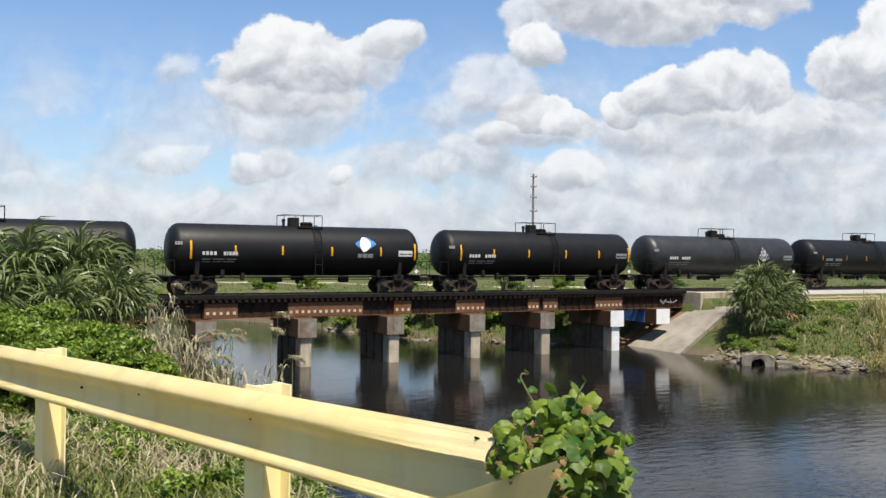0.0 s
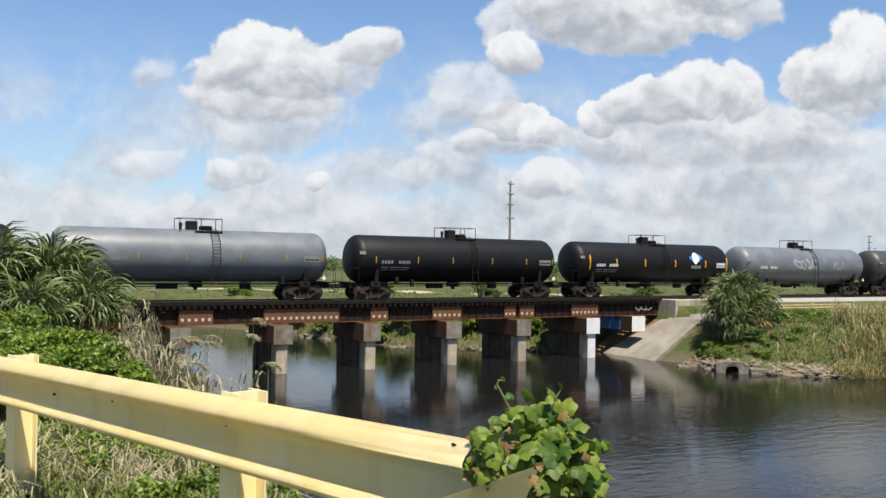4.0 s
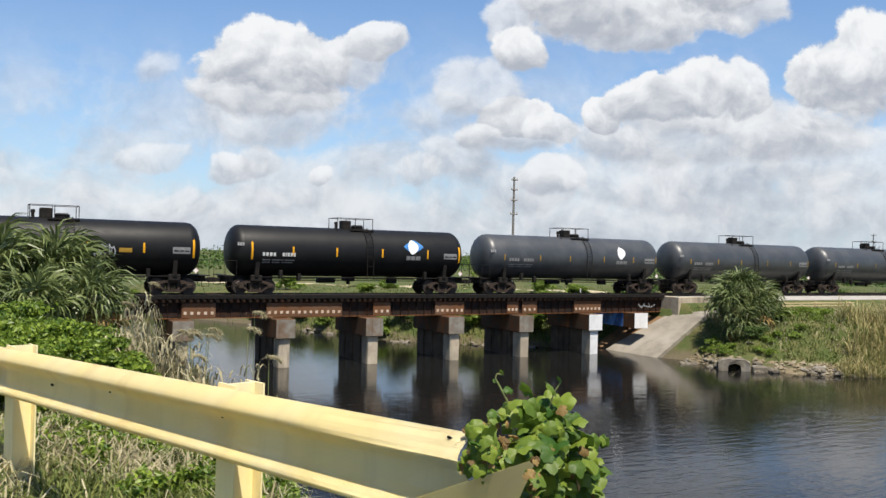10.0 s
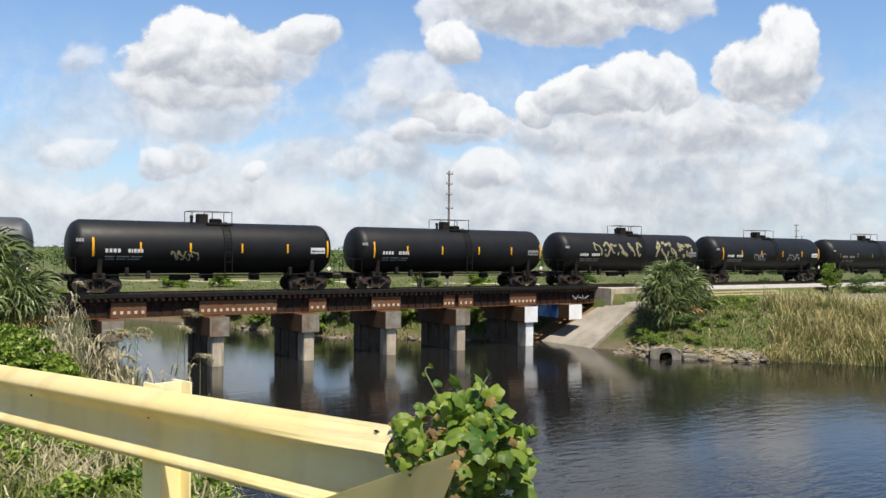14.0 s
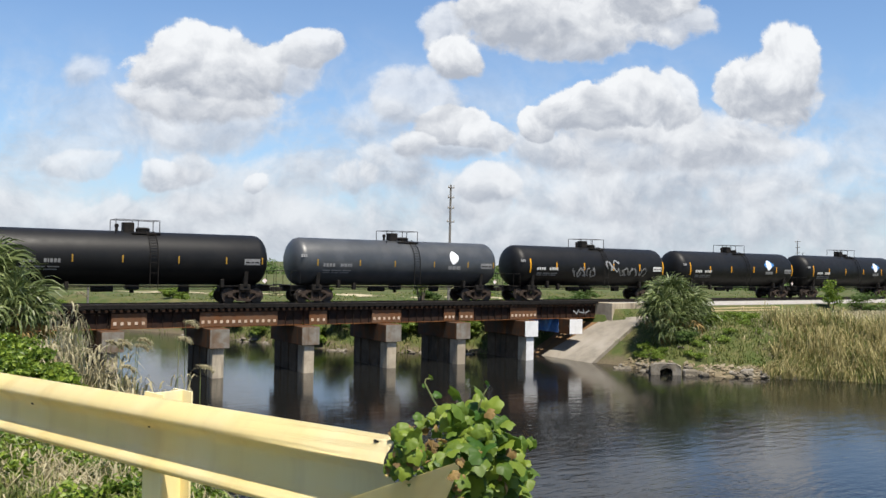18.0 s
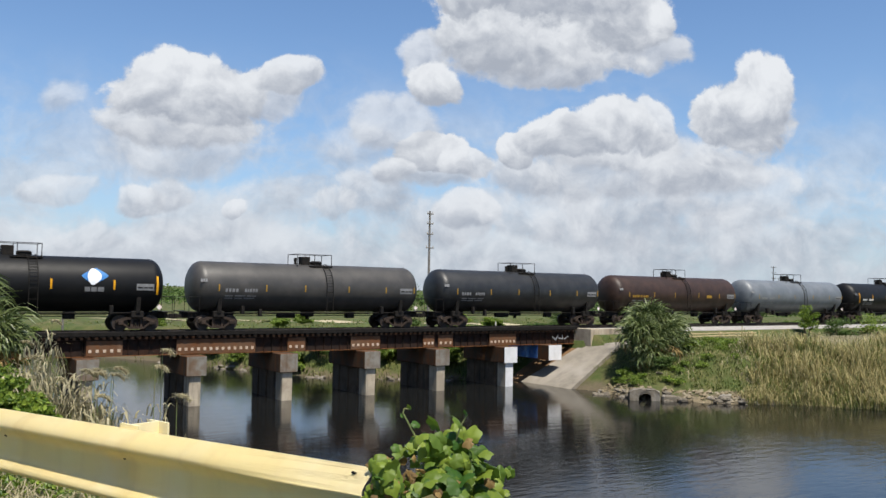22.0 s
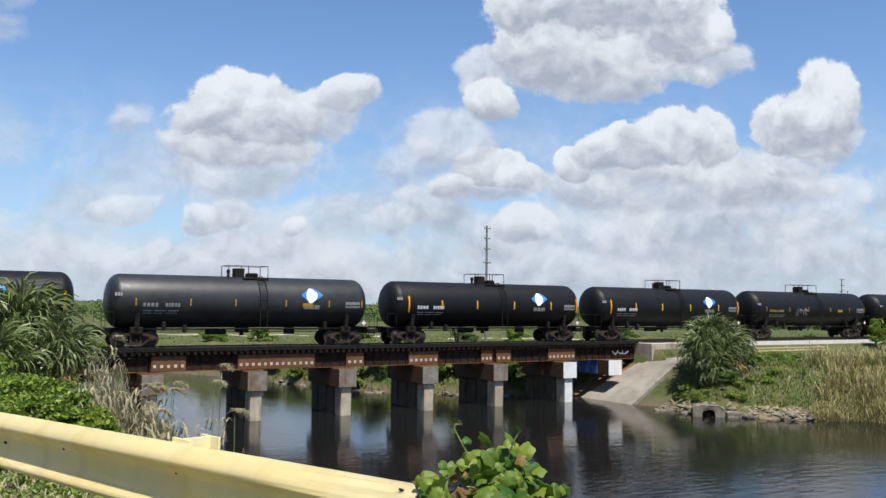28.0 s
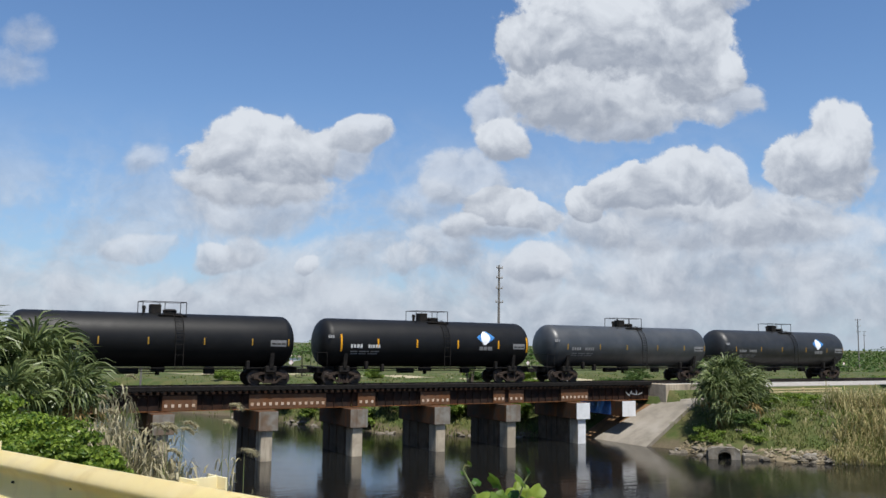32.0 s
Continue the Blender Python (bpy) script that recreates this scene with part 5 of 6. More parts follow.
for i, (a, top, d, n, sp) in enumerate(((345, 600, 11.5, 210, 0.16), (382, 605, 11.2, 130, 0.12), (316, 620, 11.4, 80, 0.10), (405, 640, 10.8, 60, 0.10), (468, 625, 10.8, 110, 0.12), (495, 605, 10.6, 34, 0.05),
                                        (278, 575, 12.4, 130, 0.13), (290, 548, 13.5, 120, 0.12), (297, 512, 14.5, 60, 0.07), (530, 690, 10.0, 50, 0.12))):
    reed_clump(a, top, d, n, 60 + 20 * i, sp, 3 if i in (0, 1) else 1)

# grass by the guard rail
def by_rail(x, y):
    s = (x - RAIL_A.x) * along.x + (y - RAIL_A.y) * along.y
    o = (x - RAIL_A.x) * face.x + (y - RAIL_A.y) * face.y
    return (s > -1.0) & (s < 9.0) & (o > -2.6) & (o < 0.9)


pts = scatter(90000, -25, -14, -49, -39, 5, by_rail)
r = np.random.default_rng(9)
dry = patchy(pts[:, 0], pts[:, 1], 0.9) + r.normal(0, 0.45, len(pts)) > 0.22
for sel, mat, name, label, hh in ((dry, STRAW, "dry_grass", "tangled dry grass under the guard rail", (0.08, 0.34)), (~dry, GRASS, "grass", "green grass and weeds under the guard rail", (0.08, 0.28))):
    p = pts[sel]
    stuff(name, *blades(p, r.uniform(*hh, len(p)), 0.007, 1.3, 31, 0.9), mat, label, "grass")
weeds = scatter(900, -25, -14, -48, -39, 77, lambda x, y: by_rail(x, y) & (patchy(x, y, 0.8, 2.0) > 0.1))
blobs = [(x, y, z + 0.16, 0.16, 0.16, 0.14) for x, y, z in weeds.tolist()]
stuff("weeds", *leaf_cloud(blobs, 24000, 0.052, 78, 0.2), LEAF_BUSH, "broad-leaved green weeds among dry grass", "weeds")

# grass and reeds of the far bank
short = lambda p: np.where(p[:, 1] > -5, 0.45, 1.0)
bare = lambda x, y: 1.5 + 0.9 * np.sin(x * 0.9 + y) * np.sin(y * 1.3) + 1.2 * smooth01((33 - x) / 4)
bank = scatter(105000, 26, 90, -28, 1.0, 6, lambda x, y: (y < -0.9) & ((shore_distance(x, y) > bare(x, y)) | (x > 37)))
r = np.random.default_rng(10)
green = patchy(bank[:, 0], bank[:, 1], 0.35) + r.normal(0, 0.5, len(bank)) + 0.10 * (43 - bank[:, 0]) > -0.15
stuff("bank_grass", *blades(bank[green], r.uniform(0.10, 0.42, green.sum()) * short(bank[green]) * (1 + 0.5 * patchy(bank[green][:, 0], bank[green][:, 1], 1.3)), 0.030, 0.9, 41, 0.6), GRASS, "rough green grass on the canal bank", "grass")
stuff("dry_bank_grass", *blades(bank[~green], r.uniform(0.12, 0.50, (~green).sum()) * short(bank[~green]), 0.026, 0.9, 42, 0.6), STRAW, "dry yellow grass on the canal bank", "grass")
def reedy(x, y):
    d = shore_distance(x, y)
    edge = -50.2 + 0.715 * (x + 17.7) - y + 0.7 * np.sin(x * 1.7 + y) + 0.5 * np.sin(y * 2.9 - x)
    return (d > -0.35) & (d < 10.5 + 2.0 * np.sin(x * 0.7)) & (edge > 0) & (y < -5)


tall = np.concatenate([scatter(150000, 28, 66, -46, -5, 8, reedy), scatter(60000, 28, 60, -46, -8, 9, lambda x, y: reedy(x, y) & (shore_distance(x, y) < 1.8))])
r = np.random.default_rng(12)
high = (0.45 + 1.25 * r.random(len(tall)) ** 1.6) * (1.0 + 0.38 * patchy(tall[:, 0], tall[:, 1], 0.6) + 0.22 * patchy(tall[:, 0], tall[:, 1], 1.9, 1.0))
gr = r.random(len(tall)) < 0.40 + 0.28 * patchy(tall[:, 0], tall[:, 1], 0.5, 2.0)
stuff("tall_reeds", *blades(tall[~gr], high[~gr], 0.030, 0.75, 43, 0.7), STRAW_REED, "tall straw-coloured reeds along the water", "reeds")
stuff("green_reeds", *blades(tall[gr], high[gr] * 0.85, 0.022, 0.7, 44, 0.6), GRASS, "green blades among dry reeds", "reeds")
left = scatter(16000, -40, -9.5, -18, -1, 14)
stuff("left_bank_grass", *blades(left, np.random.default_rng(15).uniform(0.2, 0.7, len(left)), 0.02, 0.9, 45, 0.7), GRASS, "long grass on the bank below the palms", "grass")
far = scatter(16000, -30, 120, 7.0, 60, 16, lambda x, y: patchy(x, y, 0.2) > -0.55)
stuff("meadow_grass", *blades(far, np.random.default_rng(17).uniform(0.08, 0.32, len(far)), 0.05, 0.8, 46, 0.5), GRASS, "grass of the meadow behind the railway", "grass")

slope = scatter(15000, 3, 32, 4.5, 26, 18, lambda x, y: shore_distance(x, y) > 0.35 + 0.5 * patchy(x, y, 1.1))
stuff("far_slope_grass", *blades(slope, np.random.default_rng(19).uniform(0.15, 0.55, len(slope)), 0.035, 0.9, 47, 0.6), GRASS, "rough grass on the far canal bank", "grass")

# shrubs: far bank, far side of the bridge, and along the line
for i, (x, y, w, h) in enumerate(((30.2, -8.6, 2.2, 1.0), (32.8, -8.2, 1.8, 0.8), (28.8, -6.2, 1.4, 0.8), (34.8, -7.4, 1.8, 0.9), (36.8, -8.6, 2.0, 0.8), (38.5, -7.0, 2.0, 0.7))):
    shrub(x, y, w, h, 2000, 0.12, 100 + i, LEAF_FAR if i == 0 else LEAF_BUSH, "low green shrub on the canal bank", "shrub", "bank shrubs")
for i, (x, y, w, h) in enumerate(((14.4, 14.0, 3.4, 2.0), (17.2, 12.2, 3.0, 1.7), (20.3, 9.3, 3.2, 2.3), (24.5, 8.0, 3.4, 2.2), (11.5, 18.5, 3.0, 1.6), (9.5, 25.5, 3.0, 1.8), (28.5, 9.5, 3.0, 2.0), (12.6, 15.2, 2.6, 1.5), (15.8, 10.6, 2.4, 1.3), (18.6, 10.4, 2.4, 1.4), (22.6, 7.2, 2.2, 1.5), (10.4, 21.5, 2.8, 1.7), (7.2, 30, 3.0, 1.5),
                                  (8.6, 42, 3.6, 1.5), (13.7, 41.3, 3.6, 1.6), (20.5, 36, 3.0, 1.2), (33, 30, 3.2, 1.3), (44, 36, 4.0, 1.6), (-2, 52, 4.0, 1.8), (27, 44, 3.4, 1.4), (56, 30, 4.4, 1.8))):
    shrub(x, y, w, h, 4200, 0.20, 130 + i, LEAF_SUN if i % 4 else LEAF_FAR, "rounded green shrub behind the railway", "shrub", "meadow shrubs")
rr = random.Random(87)
for i in range(22):
    shrub(rr.uniform(27.5, 41), rr.uniform(-11.5, -5.5), rr.uniform(0.8, 1.8), rr.uniform(0.35, 0.75), 600, 0.10, 460 + i, LEAF_SUN if i % 3 else LEAF_BUSH, "small leafy weed clump on the canal bank", "shrub", "bank shrubs")
rr = random.Random(88)
for i in range(34):
    x = 33 + i * 2.9 + rr.uniform(-1, 1)
    shrub(x, rr.uniform(8.5, 12.5), rr.uniform(2.2, 4.0), rr.uniform(0.7, 1.5), 900, 0.20, 400 + i, LEAF_FAR if i % 3 else LEAF_SUN, "low green scrub behind the railway", "shrub", "meadow shrubs")
shrub(58.6, -1.6, 3.0, 3.3, 2400, 0.17, 170, LEAF_BUSH, "small bright green tree beside the track", "tree")
for i, (x, y, w, h) in enumerate(((64, -1.8, 4.4, 2.4), (69, -2.2, 4.8, 2.7), (75, -3.0, 4.8, 3.2), (81, -3.2, 5.2, 3.0), (88, -3.5, 6, 2.6), (97, -4.5, 7, 3.0), (62, -3.6, 2.4, 1.0))):
    shrub(x, y, w, h, 1500, 0.17, 180 + i, LEAF_BUSH if i % 2 else LEAF_FAR, "leafy green shrub beside the railway", "shrub", "trackside shrubs")
shrub(24.6, 17.9, 3.4, 6.2, 1800, 0.22, 200, LEAF_BUSH, "green tree behind the railway", "tree", "far trees")
for i, (x, y, w, h) in enumerate(((-11, 20, 6, 4.6), (-6.5, 27, 4, 3.6), (-19, 17, 6, 4.4), (-27, 22, 8, 4.8), (-14, 34, 7, 4.6), (112, 18, 9, 5), (124, 22, 10, 5.5), (140, 24, 12, 5), (160, 30, 13, 6))):
    shrub(x, y, w, h, 1800, 0.26, 210 + i, LEAF_FAR, "dark green tree beyond the railway", "tree", "far trees")
# the far wood on the skyline
r = np.random.default_rng(30)
blobs = []
for i in range(520):
    a = math.radians(r.uniform(-35, 85))
    d = r.uniform(190, 420)
    h = r.uniform(1.8, 4.2) * d / 300
    blobs.append((-18 + d * math.sin(a), -50 + d * math.cos(a), 2.4 + h * 0.55, r.uniform(4, 9), r.uniform(4, 9), h * 0.7))
stuff("far_wood", *leaf_cloud(blobs, 42000, 1.0, 31, 0.4), LEAF_FAR, "low line of distant trees on the horizon", "woods")

# ---- rocks, culvert, fence, poles ----
ROCKS = []
for i in range(5):
    bm = bmesh.new()
    bmesh.ops.create_icosphere(bm, subdivisions=2, radius=0.5)
    for v in bm.verts:
        v.co *= 0.75 + 0.5 * noise.noise(v.co * 1.7 + Vector((i * 7, 0, 0)))
        v.co.z *= 0.7
    ROCKS.append(mesh_of("rock", bm, ROCK))


def rock(x, y, size, seed, z=None):
    r = random.Random(seed)
    ob = new("rock", ROCKS[seed % 5])
    g = float(ground_height(x, y)) if z is None else z
    ob.matrix_basis = pose(x, y, max(g, -0.1) + size * 0.12, r.uniform(-20, 20), r.uniform(-20, 20), r.uniform(0, 360)) @ Matrix.Diagonal((size * r.uniform(0.9, 1.5), size, size * r.uniform(0.6, 1.0), 1))
    return tagged(ob, "pale weathered rock at the water's edge", "rock", "bank rocks")


r = random.Random(50)
for i in range(54):
    f = r.random()
    line = [(26.2, -5.0), (25.6, -9.3), (27.8, -12.4), (30.0, -14.8), (33, -16.2)]
    j = min(int(f * 4), 3)
    q = f * 4 - j
    x, y = (line[j][k] + (line[j + 1][k] - line[j][k]) * q for k in (0, 1))
    rock(x + r.uniform(-0.1, 1.3), y + r.uniform(0.0, 0.9), r.choice((0.25, 0.3, 0.4, 0.5, 0.7, 0.9)), i)
for i in range(110):
    f = r.random()
    line = [(5.5, 31), (8.7, 22), (12.5, 12), (17.5, 8), (22, 5.2)]
    j = min(int(f * 4), 3)
    q = f * 4 - j
    x, y = (line[j][k] + (line[j + 1][k] - line[j][k]) * q for k in (0, 1))
    rock(x + r.uniform(-0.3, 0.6), y + r.uniform(-0.2, 0.9), r.choice((0.3, 0.4, 0.55, 0.8)), 60 + i)

# broken stone along the waterline by the culvert, and the sandy track across the meadow
r = np.random.default_rng(71)
stones = scatter(4200, 25, 36, -19, -5, 72, lambda x, y: (shore_distance(x, y) > -0.2) & (shore_distance(x, y) < 2.4) & (patchy(x, y, 0.9) > -0.45))
verts, faces = [], []
for x, y, z in stones.tolist():
    k = r.uniform(0.05, 0.20) * (1 if r.random() < 0.9 else 1.8)
    b = len(verts)
    for dx, dy, dz in ((1, 0, 0), (0, 1, 0), (-1, 0, 0), (0, -1, 0), (0.2, 0.1, 0.8), (0, 0, -0.6)):
        verts.append((x + k * (dx + r.normal(0, 0.25)), y + k * (dy + r.normal(0, 0.25)), z + 0.03 + k * (dz * 0.8 + r.normal(0, 0.15))))
    for q in range(4):
        faces += [(b + q, b + (q + 1) % 4, b + 4), (b + (q + 1) % 4, b + q, b + 5)]
stuff("rubble", verts, faces, RUBBLE, "tan broken stone along the waterline", "rubble")
verts, faces = [], []
for i in range(41):
    f = i / 40
    x, y = 6 + 58 * f, 70 - 42 * f + 3 * math.sin(f * 5)
    for o in (-1.8, 0, 1.8):
        px, py = x + o * 0.6 + 0.3 * math.sin(i * 1.7 + o), y + o * 0.9
        verts.append((px, py, float(ground_height(px, py)) + (0.05 if o else 0.08)))
    if i:
        faces += [(3 * i - 3 + q, 3 * i + q, 3 * i + q + 1, 3 * i - 2 + q) for q in (0, 1)]
stuff("dirt_track", verts, faces, SAND, "pale sandy track across the meadow", "dirt track", "structure")

for i, (x, y, q) in enumerate(((30.3, -3.0, 0.34), (30.7, -3.3, 0.22), (29.6, -4.9, 0.30), (31.5, -5.2, 0.45), (34.6, -7.2, 0.4), (29.4, -8.9, 0.7), (27.4, -11.6, 0.8), (28.1, -12.0, 0.55), (30.9, -14.6, 0.6))):
    rock(x, y, q, 230 + i)
culvert = thing("culvert", None, None, "weathered concrete culvert mouth at the water's edge", "culvert", at=pose(26.35, -10.35, 0, 0, 0, -38))
arch = [(0.40 * math.cos(a), 0.20 + 0.40 * math.sin(a)) for a in np.linspace(0, math.pi, 9)]
bm = prism(bmesh.new(), [(-1.0, -0.5), (-1.02, 0.62), (-0.82, 0.82), (-0.3, 0.90), (0.25, 0.86), (0.7, 0.88), (0.96, 0.70), (1.0, -0.5), (0.40, -0.5)] + arch + [(-0.40, -0.5)], -0.25, 0.6)
bmesh.ops.subdivide_edges(bm, edges=[e for e in bm.edges if e.calc_length() > 0.3], cuts=3, use_grid_fill=True)
for v in bm.verts:
    v.co += noise.noise_vector(v.co * 2.6) * 0.075
    v.co.z *= 0.9
part("head_wall", bm, ROCK, culvert, "chipped and stained concrete head wall")
bm = bmesh.new()
ring = [(0.36 * math.cos(a), 0.34 + 0.34 * math.sin(a)) for a in np.linspace(0, 2 * math.pi, 20, endpoint=False)]
for a, b in zip(ring, ring[1:] + ring[:1]):
    p = [bm.verts.new((q[0] * s, y, 0.0 + q[1] * 1.0)) for q, s, y in ((a, 1.0, -0.28), (b, 1.0, -0.28), (b, 1.0, 1.5), (a, 1.0, 1.5))]
    bm.faces.new(p)
part("pipe", bm, DARK, culvert, "dark round pipe")
part("slab", box(bmesh.new(), 1.15, 2.1, -0.2, 0.5, -0.3, 0.42, 0.08), ROCK, culvert, "broken concrete slab")

fence = thing("timber_barrier", None, None, "low pale timber rail barrier beside the track", "barrier")
for x in (41.2, 45.2, 49.6):
    part("post", box(bmesh.new(), x - 0.09, x + 0.09, -2.0, -1.86, float(ground_height(x, -1.93)) - 0.2, 3.95, 0.01), WOOD_PALE, fence)
for z in (3.62, 3.84):
    part("rail", box(bmesh.new(), 40.4, 50.2, -2.06, -2.0, z - 0.05, z + 0.05, 0.008), WOOD_PALE, fence)


def utility_pole(x, y, base, top, turn, arms):
    p = thing("utility_pole", None, None, "tall grey timber utility pole with crossarms", "utility pole", "utility poles", at=pose(x, y, base, 0, 0, turn))
    h = top - base
    part("pole", rod(bmesh.new(), (0, 0, -0.5), (0, 0, h), 0.19, 0.11, n=10), POLE_WOOD, p)
    for z, w in arms:
        arm = part("crossarm", box(bmesh.new(), -w, w, -0.16, -0.05, h - z - 0.06, h - z + 0.06, 0.008), POLE_WOOD, p)
        for s in (-1, 1):
            part("insulator", rod(bmesh.new(), (s * w * 0.9, -0.1, h - z + 0.06), (s * w * 0.9, -0.1, h - z + 0.26), 0.05, 0.03, n=8), CONCRETE, arm)
    return p


utility_pole(37.3, 32.4, 2.6, 16.3, 0, ((0.35, 0.42), (1.5, 0.42), (2.7, 0.42), (4.3, 0.5)))
utility_pole(193, 94, 2.3, 15.4, 60, ((0.3, 1.5), (1.9, 1.3), (3.4, 1.2)))
utility_pole(330, 185, 2.3, 15.4, 60, ((0.3, 1.5), (1.9, 1.3)))
bm = rod(bmesh.new(), (0, 0, -0.4), (0, 0, 6.39), 0.085, 0.055, n=10)
thing("signal_pole", bm, POLE_WOOD, "slim grey pole standing behind the railway", "pole", at=pose(-3.29, 25.0, 2.7))
shrub(-4.45, 16.0, 3.4, 3.19, 2200, 0.16, 171, LEAF_BUSH, "leafy green tree behind the railway", "tree", "far trees")
bm = rod(bmesh.new(), (0, 0, -0.2), (0, 0, 1.7), 0.05, n=8)
thing("marker_post", bm, CONCRETE_WHITE, "slim white marker post beside the track", "post", at=pose(27.5, 7.3, 2.9))
shed = thing("far_building", None, None, "low white building far across the meadow", "building", at=pose(54.5, 150, 2.3, 0, 0, 12))
part("wall", box(bmesh.new(), -2.4, 2.4, -2, 2, 0, 1.1), CONCRETE_WHITE, shed)
part("roof", prism(bmesh.new(), [(-2.6, 1.1), (2.6, 1.1), (2.1, 1.5), (-2.1, 1.5)], -2.3, 2.3), CONCRETE, shed)

# ---- end wing of the guard rail and the vine on it ----
W1, W0 = Vector((-16.096, -47.81, 6.476)), Vector((-16.594, -48.00, 6.468))
run = (W0 - W1).normalized()
out = Vector((run.y, -run.x, 0)).normalized()
if out.y > 0:
    out = -out
wing_pts = [(W1 + run * (0.94 * i / 6 - 0.08), out) for i in range(7)]
part("end_wing", beam_mesh(wing_pts, [(0.004, 0.0), (0.0, -0.004), (-0.075, -0.17), (-0.15, -0.34)], 0.024), GUARD, guard, "flared cream end plate")

leaf_meshes = []
for i in range(4):
    r = random.Random(300 + i)
    bm = bmesh.new()
    lobe = r.uniform(0.02, 0.09)

    def leaf_point(a, f):
        """Rim of a shallowly three-lobed heart; a from the stalk round, f from 0 at the middle to 1 at the rim."""
        q = 0.36 + 0.24 * max(0, -math.cos(a)) ** 9 - 0.20 * max(0, math.cos(a)) ** 8
        q += (0.06 + lobe) * (max(0, math.cos(a - math.pi - 1.15)) ** 10 + max(0, math.cos(a - math.pi + 1.15)) ** 10)
        x, y = q * f * math.sin(a), -q * f * math.cos(a)
        return (x, y, 0.22 * abs(x) - 0.55 * x * x - 0.35 * max(y, 0) ** 2 - 0.10 * f * f + 0.03 * math.sin(5 * a + i) * f)

    n = 24
    c = bm.verts.new((0, 0, 0))
    inner = [bm.verts.new(leaf_point(j * 2 * math.pi / n, 0.55)) for j in range(n)]
    outer = [bm.verts.new(leaf_point(j * 2 * math.pi / n, 1.0)) for j in range(n)]
    for j in range(n):
        q = (j + 1) % n
        bm.faces.new((c, inner[j], inner[q]))
        bm.faces.new((inner[j], outer[j], outer[q], inner[q]))
    bmesh.ops.recalc_face_normals(bm, faces=bm.faces)
    leaf_meshes.append(mesh_of("leaf", bm, LEAF_VINE, True))
dry_leaf = leaf_meshes[0].copy()
dry_leaf.materials[0] = VINE_DRY

vine = thing("vine", None, None, "climbing vine with lobed green leaves over the rail end", "vine")
r = random.Random(77)


SPAN = 1.418                  # the vine grows behind the rail end


def near_place(a, h, d):
    return Vector(bank_place(a, h, d * SPAN))


for i in range(620):
    a, q = r.uniform(0, 6.28), r.random() ** 0.6
    u, h, d = 998 + 108 * q * math.cos(a), 805 + 105 * q * math.sin(a), 2.84 - 0.22 * (1 - q) + r.uniform(-0.14, 0.12)
    if i > 400:
        u, h, d = 1035 + r.uniform(-90, 90), r.uniform(840, 1200), 2.9 + r.uniform(-0.2, 0.2)
    if i > 520:
        u, h, d = 1095 + r.uniform(-25, 28), r.uniform(770, 930), 2.85 + r.uniform(-0.1, 0.1)
    if i > 560:
        u, h = (r.uniform(872, 932), r.uniform(742, 865)) if i < 600 else (r.uniform(986, 1014), r.uniform(812, 940))
        d = r.uniform(1.84, 1.95)
        h = min(h, 806 + 0.355 * (980 - u) - r.uniform(0, 30)) if u < 984 else h
    elif u < 925:
        d, h = r.uniform(1.84, 1.95), min(h, 806 + 0.355 * (980 - u) - r.uniform(0, 40))
    elif u < 990 and h > 812 + 0.342 * (982 - u):
        d = r.uniform(2.98, 3.15)
    p = near_place(u, h, d)
    dead = ((u < 965 or i > 560) and h > 735 and r.random() < 0.45) or r.random() < 0.06
    s = (0.055 + 0.085 * r.random() ** 1.3) * (0.55 if dead else 1.0) * (0.6 if u < 925 or i > 560 else 1.0)
    me = dry_leaf if dead else leaf_meshes[r.randrange(4)]
    m = Matrix.Translation(p) @ Euler((radians(r.uniform(5, 75)), radians(r.uniform(-30, 30)), radians(r.uniform(-70, 70) - 28 + 180 * (r.random() < 0.12)))).to_matrix().to_4x4() @ pose(0, 0, 0, 0, 0, 180 + r.uniform(-50, 50)) @ Matrix.Scale(s, 4)
    part("leaf", me, None, vine, "dried brown leaf" if dead else "", at=m)


def stem(points, r0):
    bm = bmesh.new()
    for i, (a, b) in enumerate(zip(points[:-1], points[1:])):
        rod(bm, a, b, r0 * (1 - 0.6 * i / len(points)), r0 * (1 - 0.6 * (i + 1) / len(points)), n=6)
    return bm


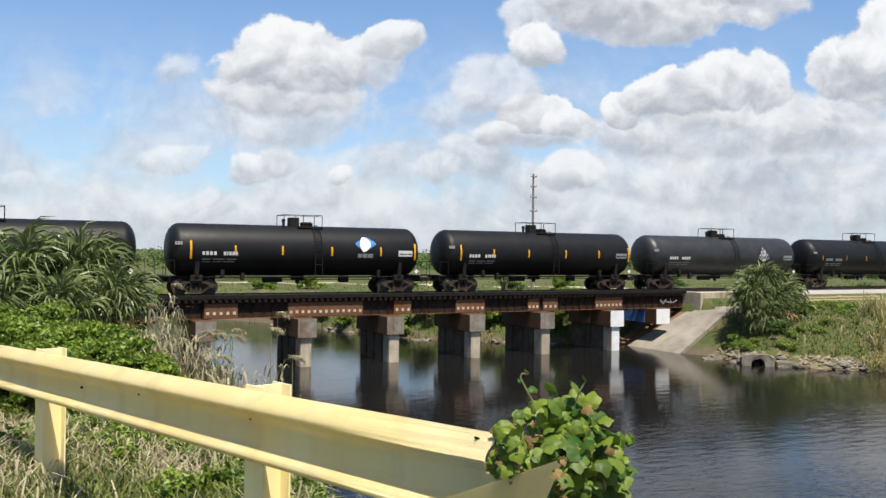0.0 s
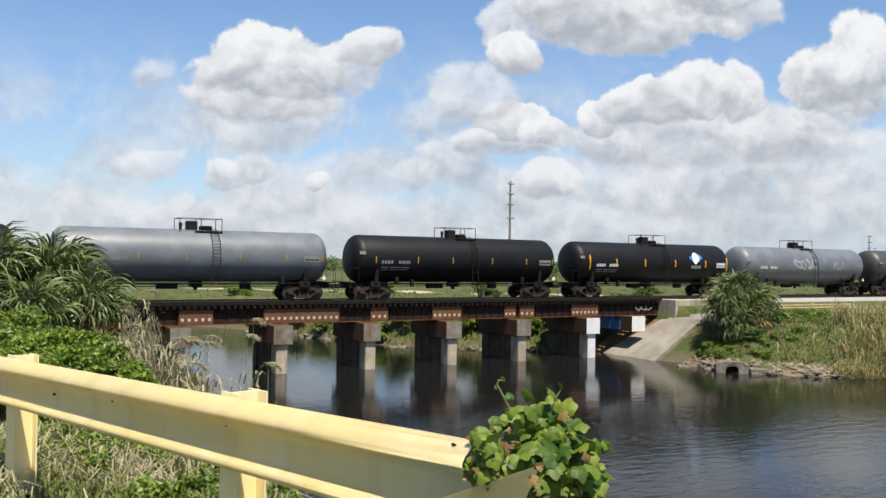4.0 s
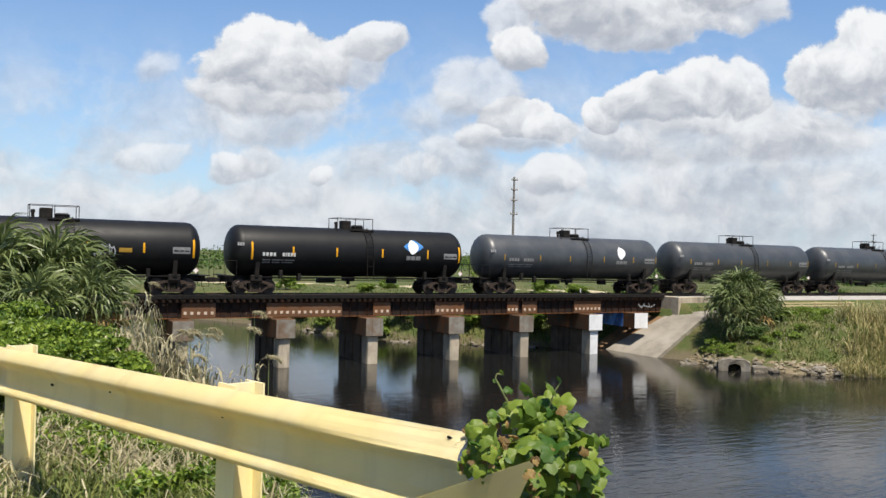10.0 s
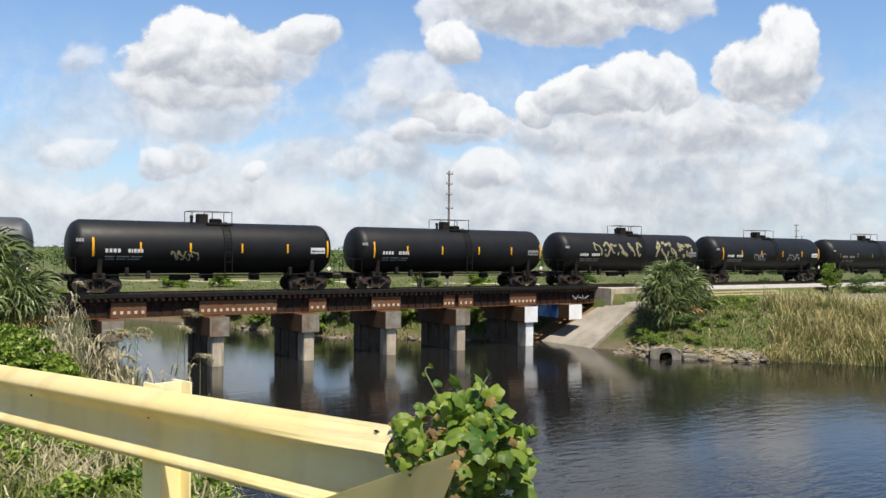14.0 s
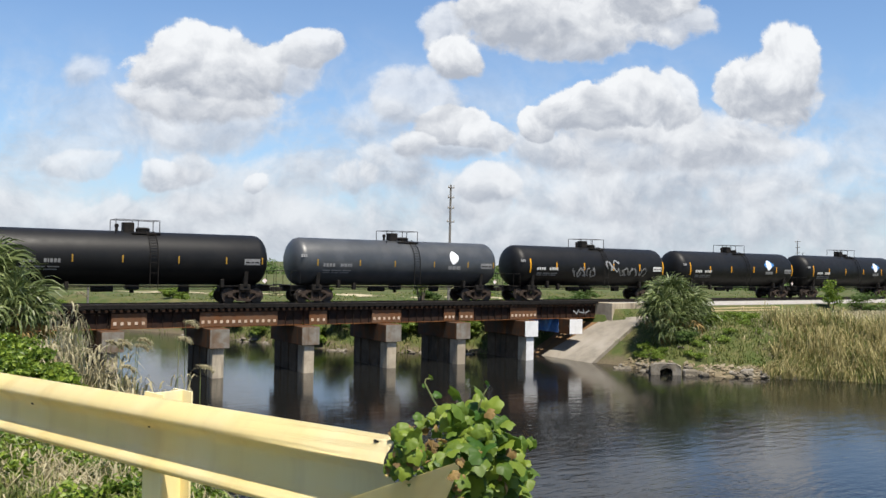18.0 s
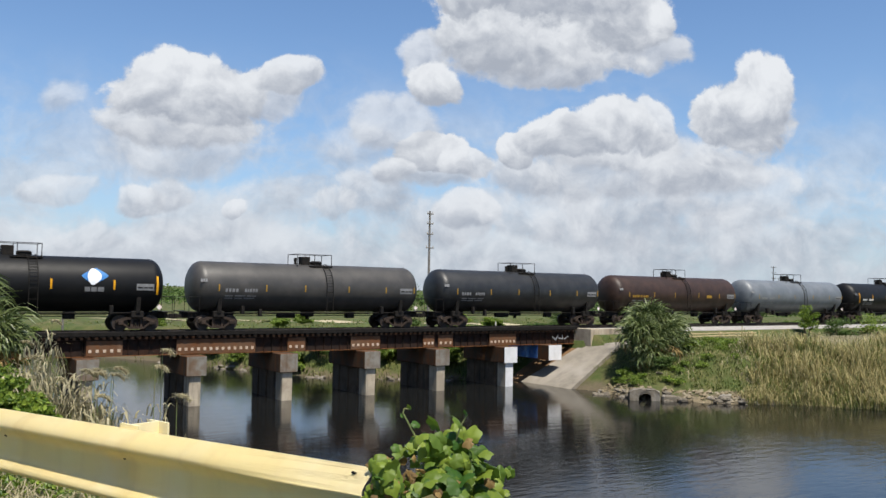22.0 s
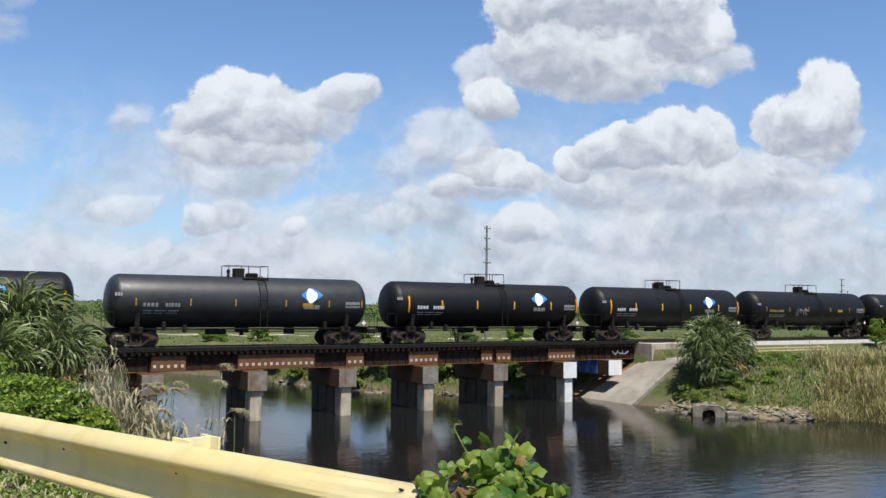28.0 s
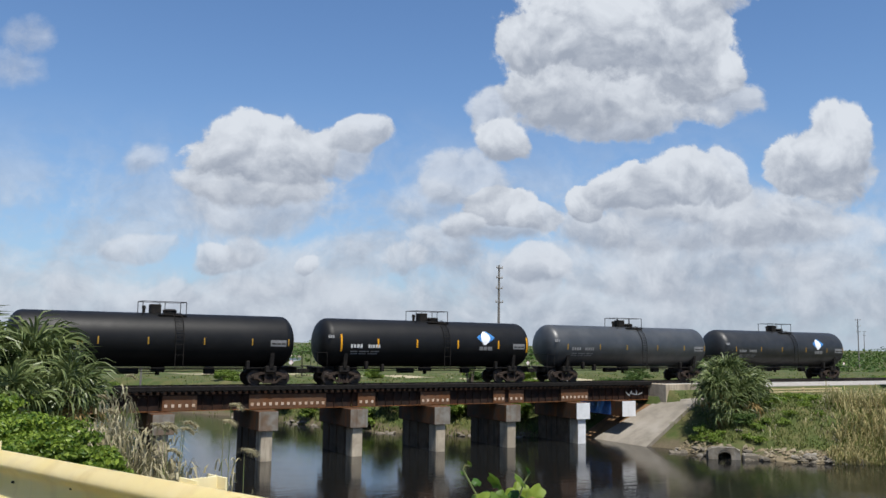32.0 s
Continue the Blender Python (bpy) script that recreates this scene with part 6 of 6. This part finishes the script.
for pts in ([(985, 1150, 2.95), (975, 980, 2.9), (970, 850, 2.85), (965, 760, 2.8), (952, 715, 2.8), (938, 690, 2.8), (926, 668, 2.8), (928, 660, 2.8), (940, 661, 2.8)],
            [(1010, 1150, 2.95), (1015, 980, 2.9), (1010, 850, 2.82), (1015, 770, 2.8), (1022, 720, 2.8), (1032, 690, 2.8), (1043, 672, 2.8)],
            [(1050, 1150, 2.98), (1060, 980, 2.95), (1055, 880, 2.9), (1070, 820, 2.88), (1085, 790, 2.9), (1098, 780, 2.9)],
            [(960, 1150, 2.98), (930, 980, 2.98), (905, 880, 2.97), (895, 800, 2.92), (905, 760, 2.85), (930, 745, 2.82)],
            [(1020, 850, 2.85), (1070, 860, 2.9), (1100, 880, 2.92), (1118, 930, 2.95)]):
    part("stem", stem([near_place(*p) for p in pts], 0.006), STEM, vine, "thin green stem")
for u, h, d, s, a, b, c in ((926, 674, 2.8, 0.022, 60, 0, 20), (938, 659, 2.8, 0.026, 75, 10, 100), (950, 690, 2.8, 0.04, 50, 0, -10), (985, 690, 2.8, 0.075, 68, 0, 95), (1030, 688, 2.8, 0.075, 55, 20, 30), (1050, 712, 2.8, 0.085, 60, -10, -60),
                              (1041, 670, 2.8, 0.03, 75, 0, 80), (1100, 785, 2.9, 0.04, 60, 0, 0)):
    part("leaf", leaf_meshes[1], None, vine, at=Matrix.Translation(near_place(u, h, d)) @ pose(0, 0, 0, a, b, c) @ Matrix.Scale(s * SPAN, 4))

# ---- what moves ----
RUN = [(0, 0.0), (6, 115.5), (9, 173.7), (13, 251.0), (19, 365.9), (23, 443.25), (28, 540.4), (32, 618.2)]   # seconds, metres that the train has gone
FIRST = 8.55 - 1.5 * PITCH          # place of the first car's middle at the start


def motions():
    for i, car in enumerate(TRAIN):
        walk(car, [(t, pose(FIRST + PITCH * i - s, TRACK_Y, RAIL_Z)) for t, s in RUN])
    # the wheels roll: one turn for each 2.87 m
    shared = {}
    speed = 618.2 / 32.0
    for car in TRAIN:
        for truck in car.children:
            for ws in truck.children:
                if ws.name.split(".")[0] != "wheelset":
                    continue
                x = round(ws.matrix_basis.translation.x, 2)
                if x not in shared:
                    turn = math.degrees(speed / 0.457)
                    walk(ws, [(j / 30.0, pose(x, 0, 0.457, 0, -(turn * j / 30.0) % 360, 0)) for j in range(0, 961)])
                    shared[x] = ws
                else:
                    ws.rotation_mode = "QUATERNION"
                    ws.animation_data_create()
                    ws.animation_data.action = shared[x].animation_data.action
                    ws.animation_data.action_slot = shared[x].animation_data.action_slot


motions()
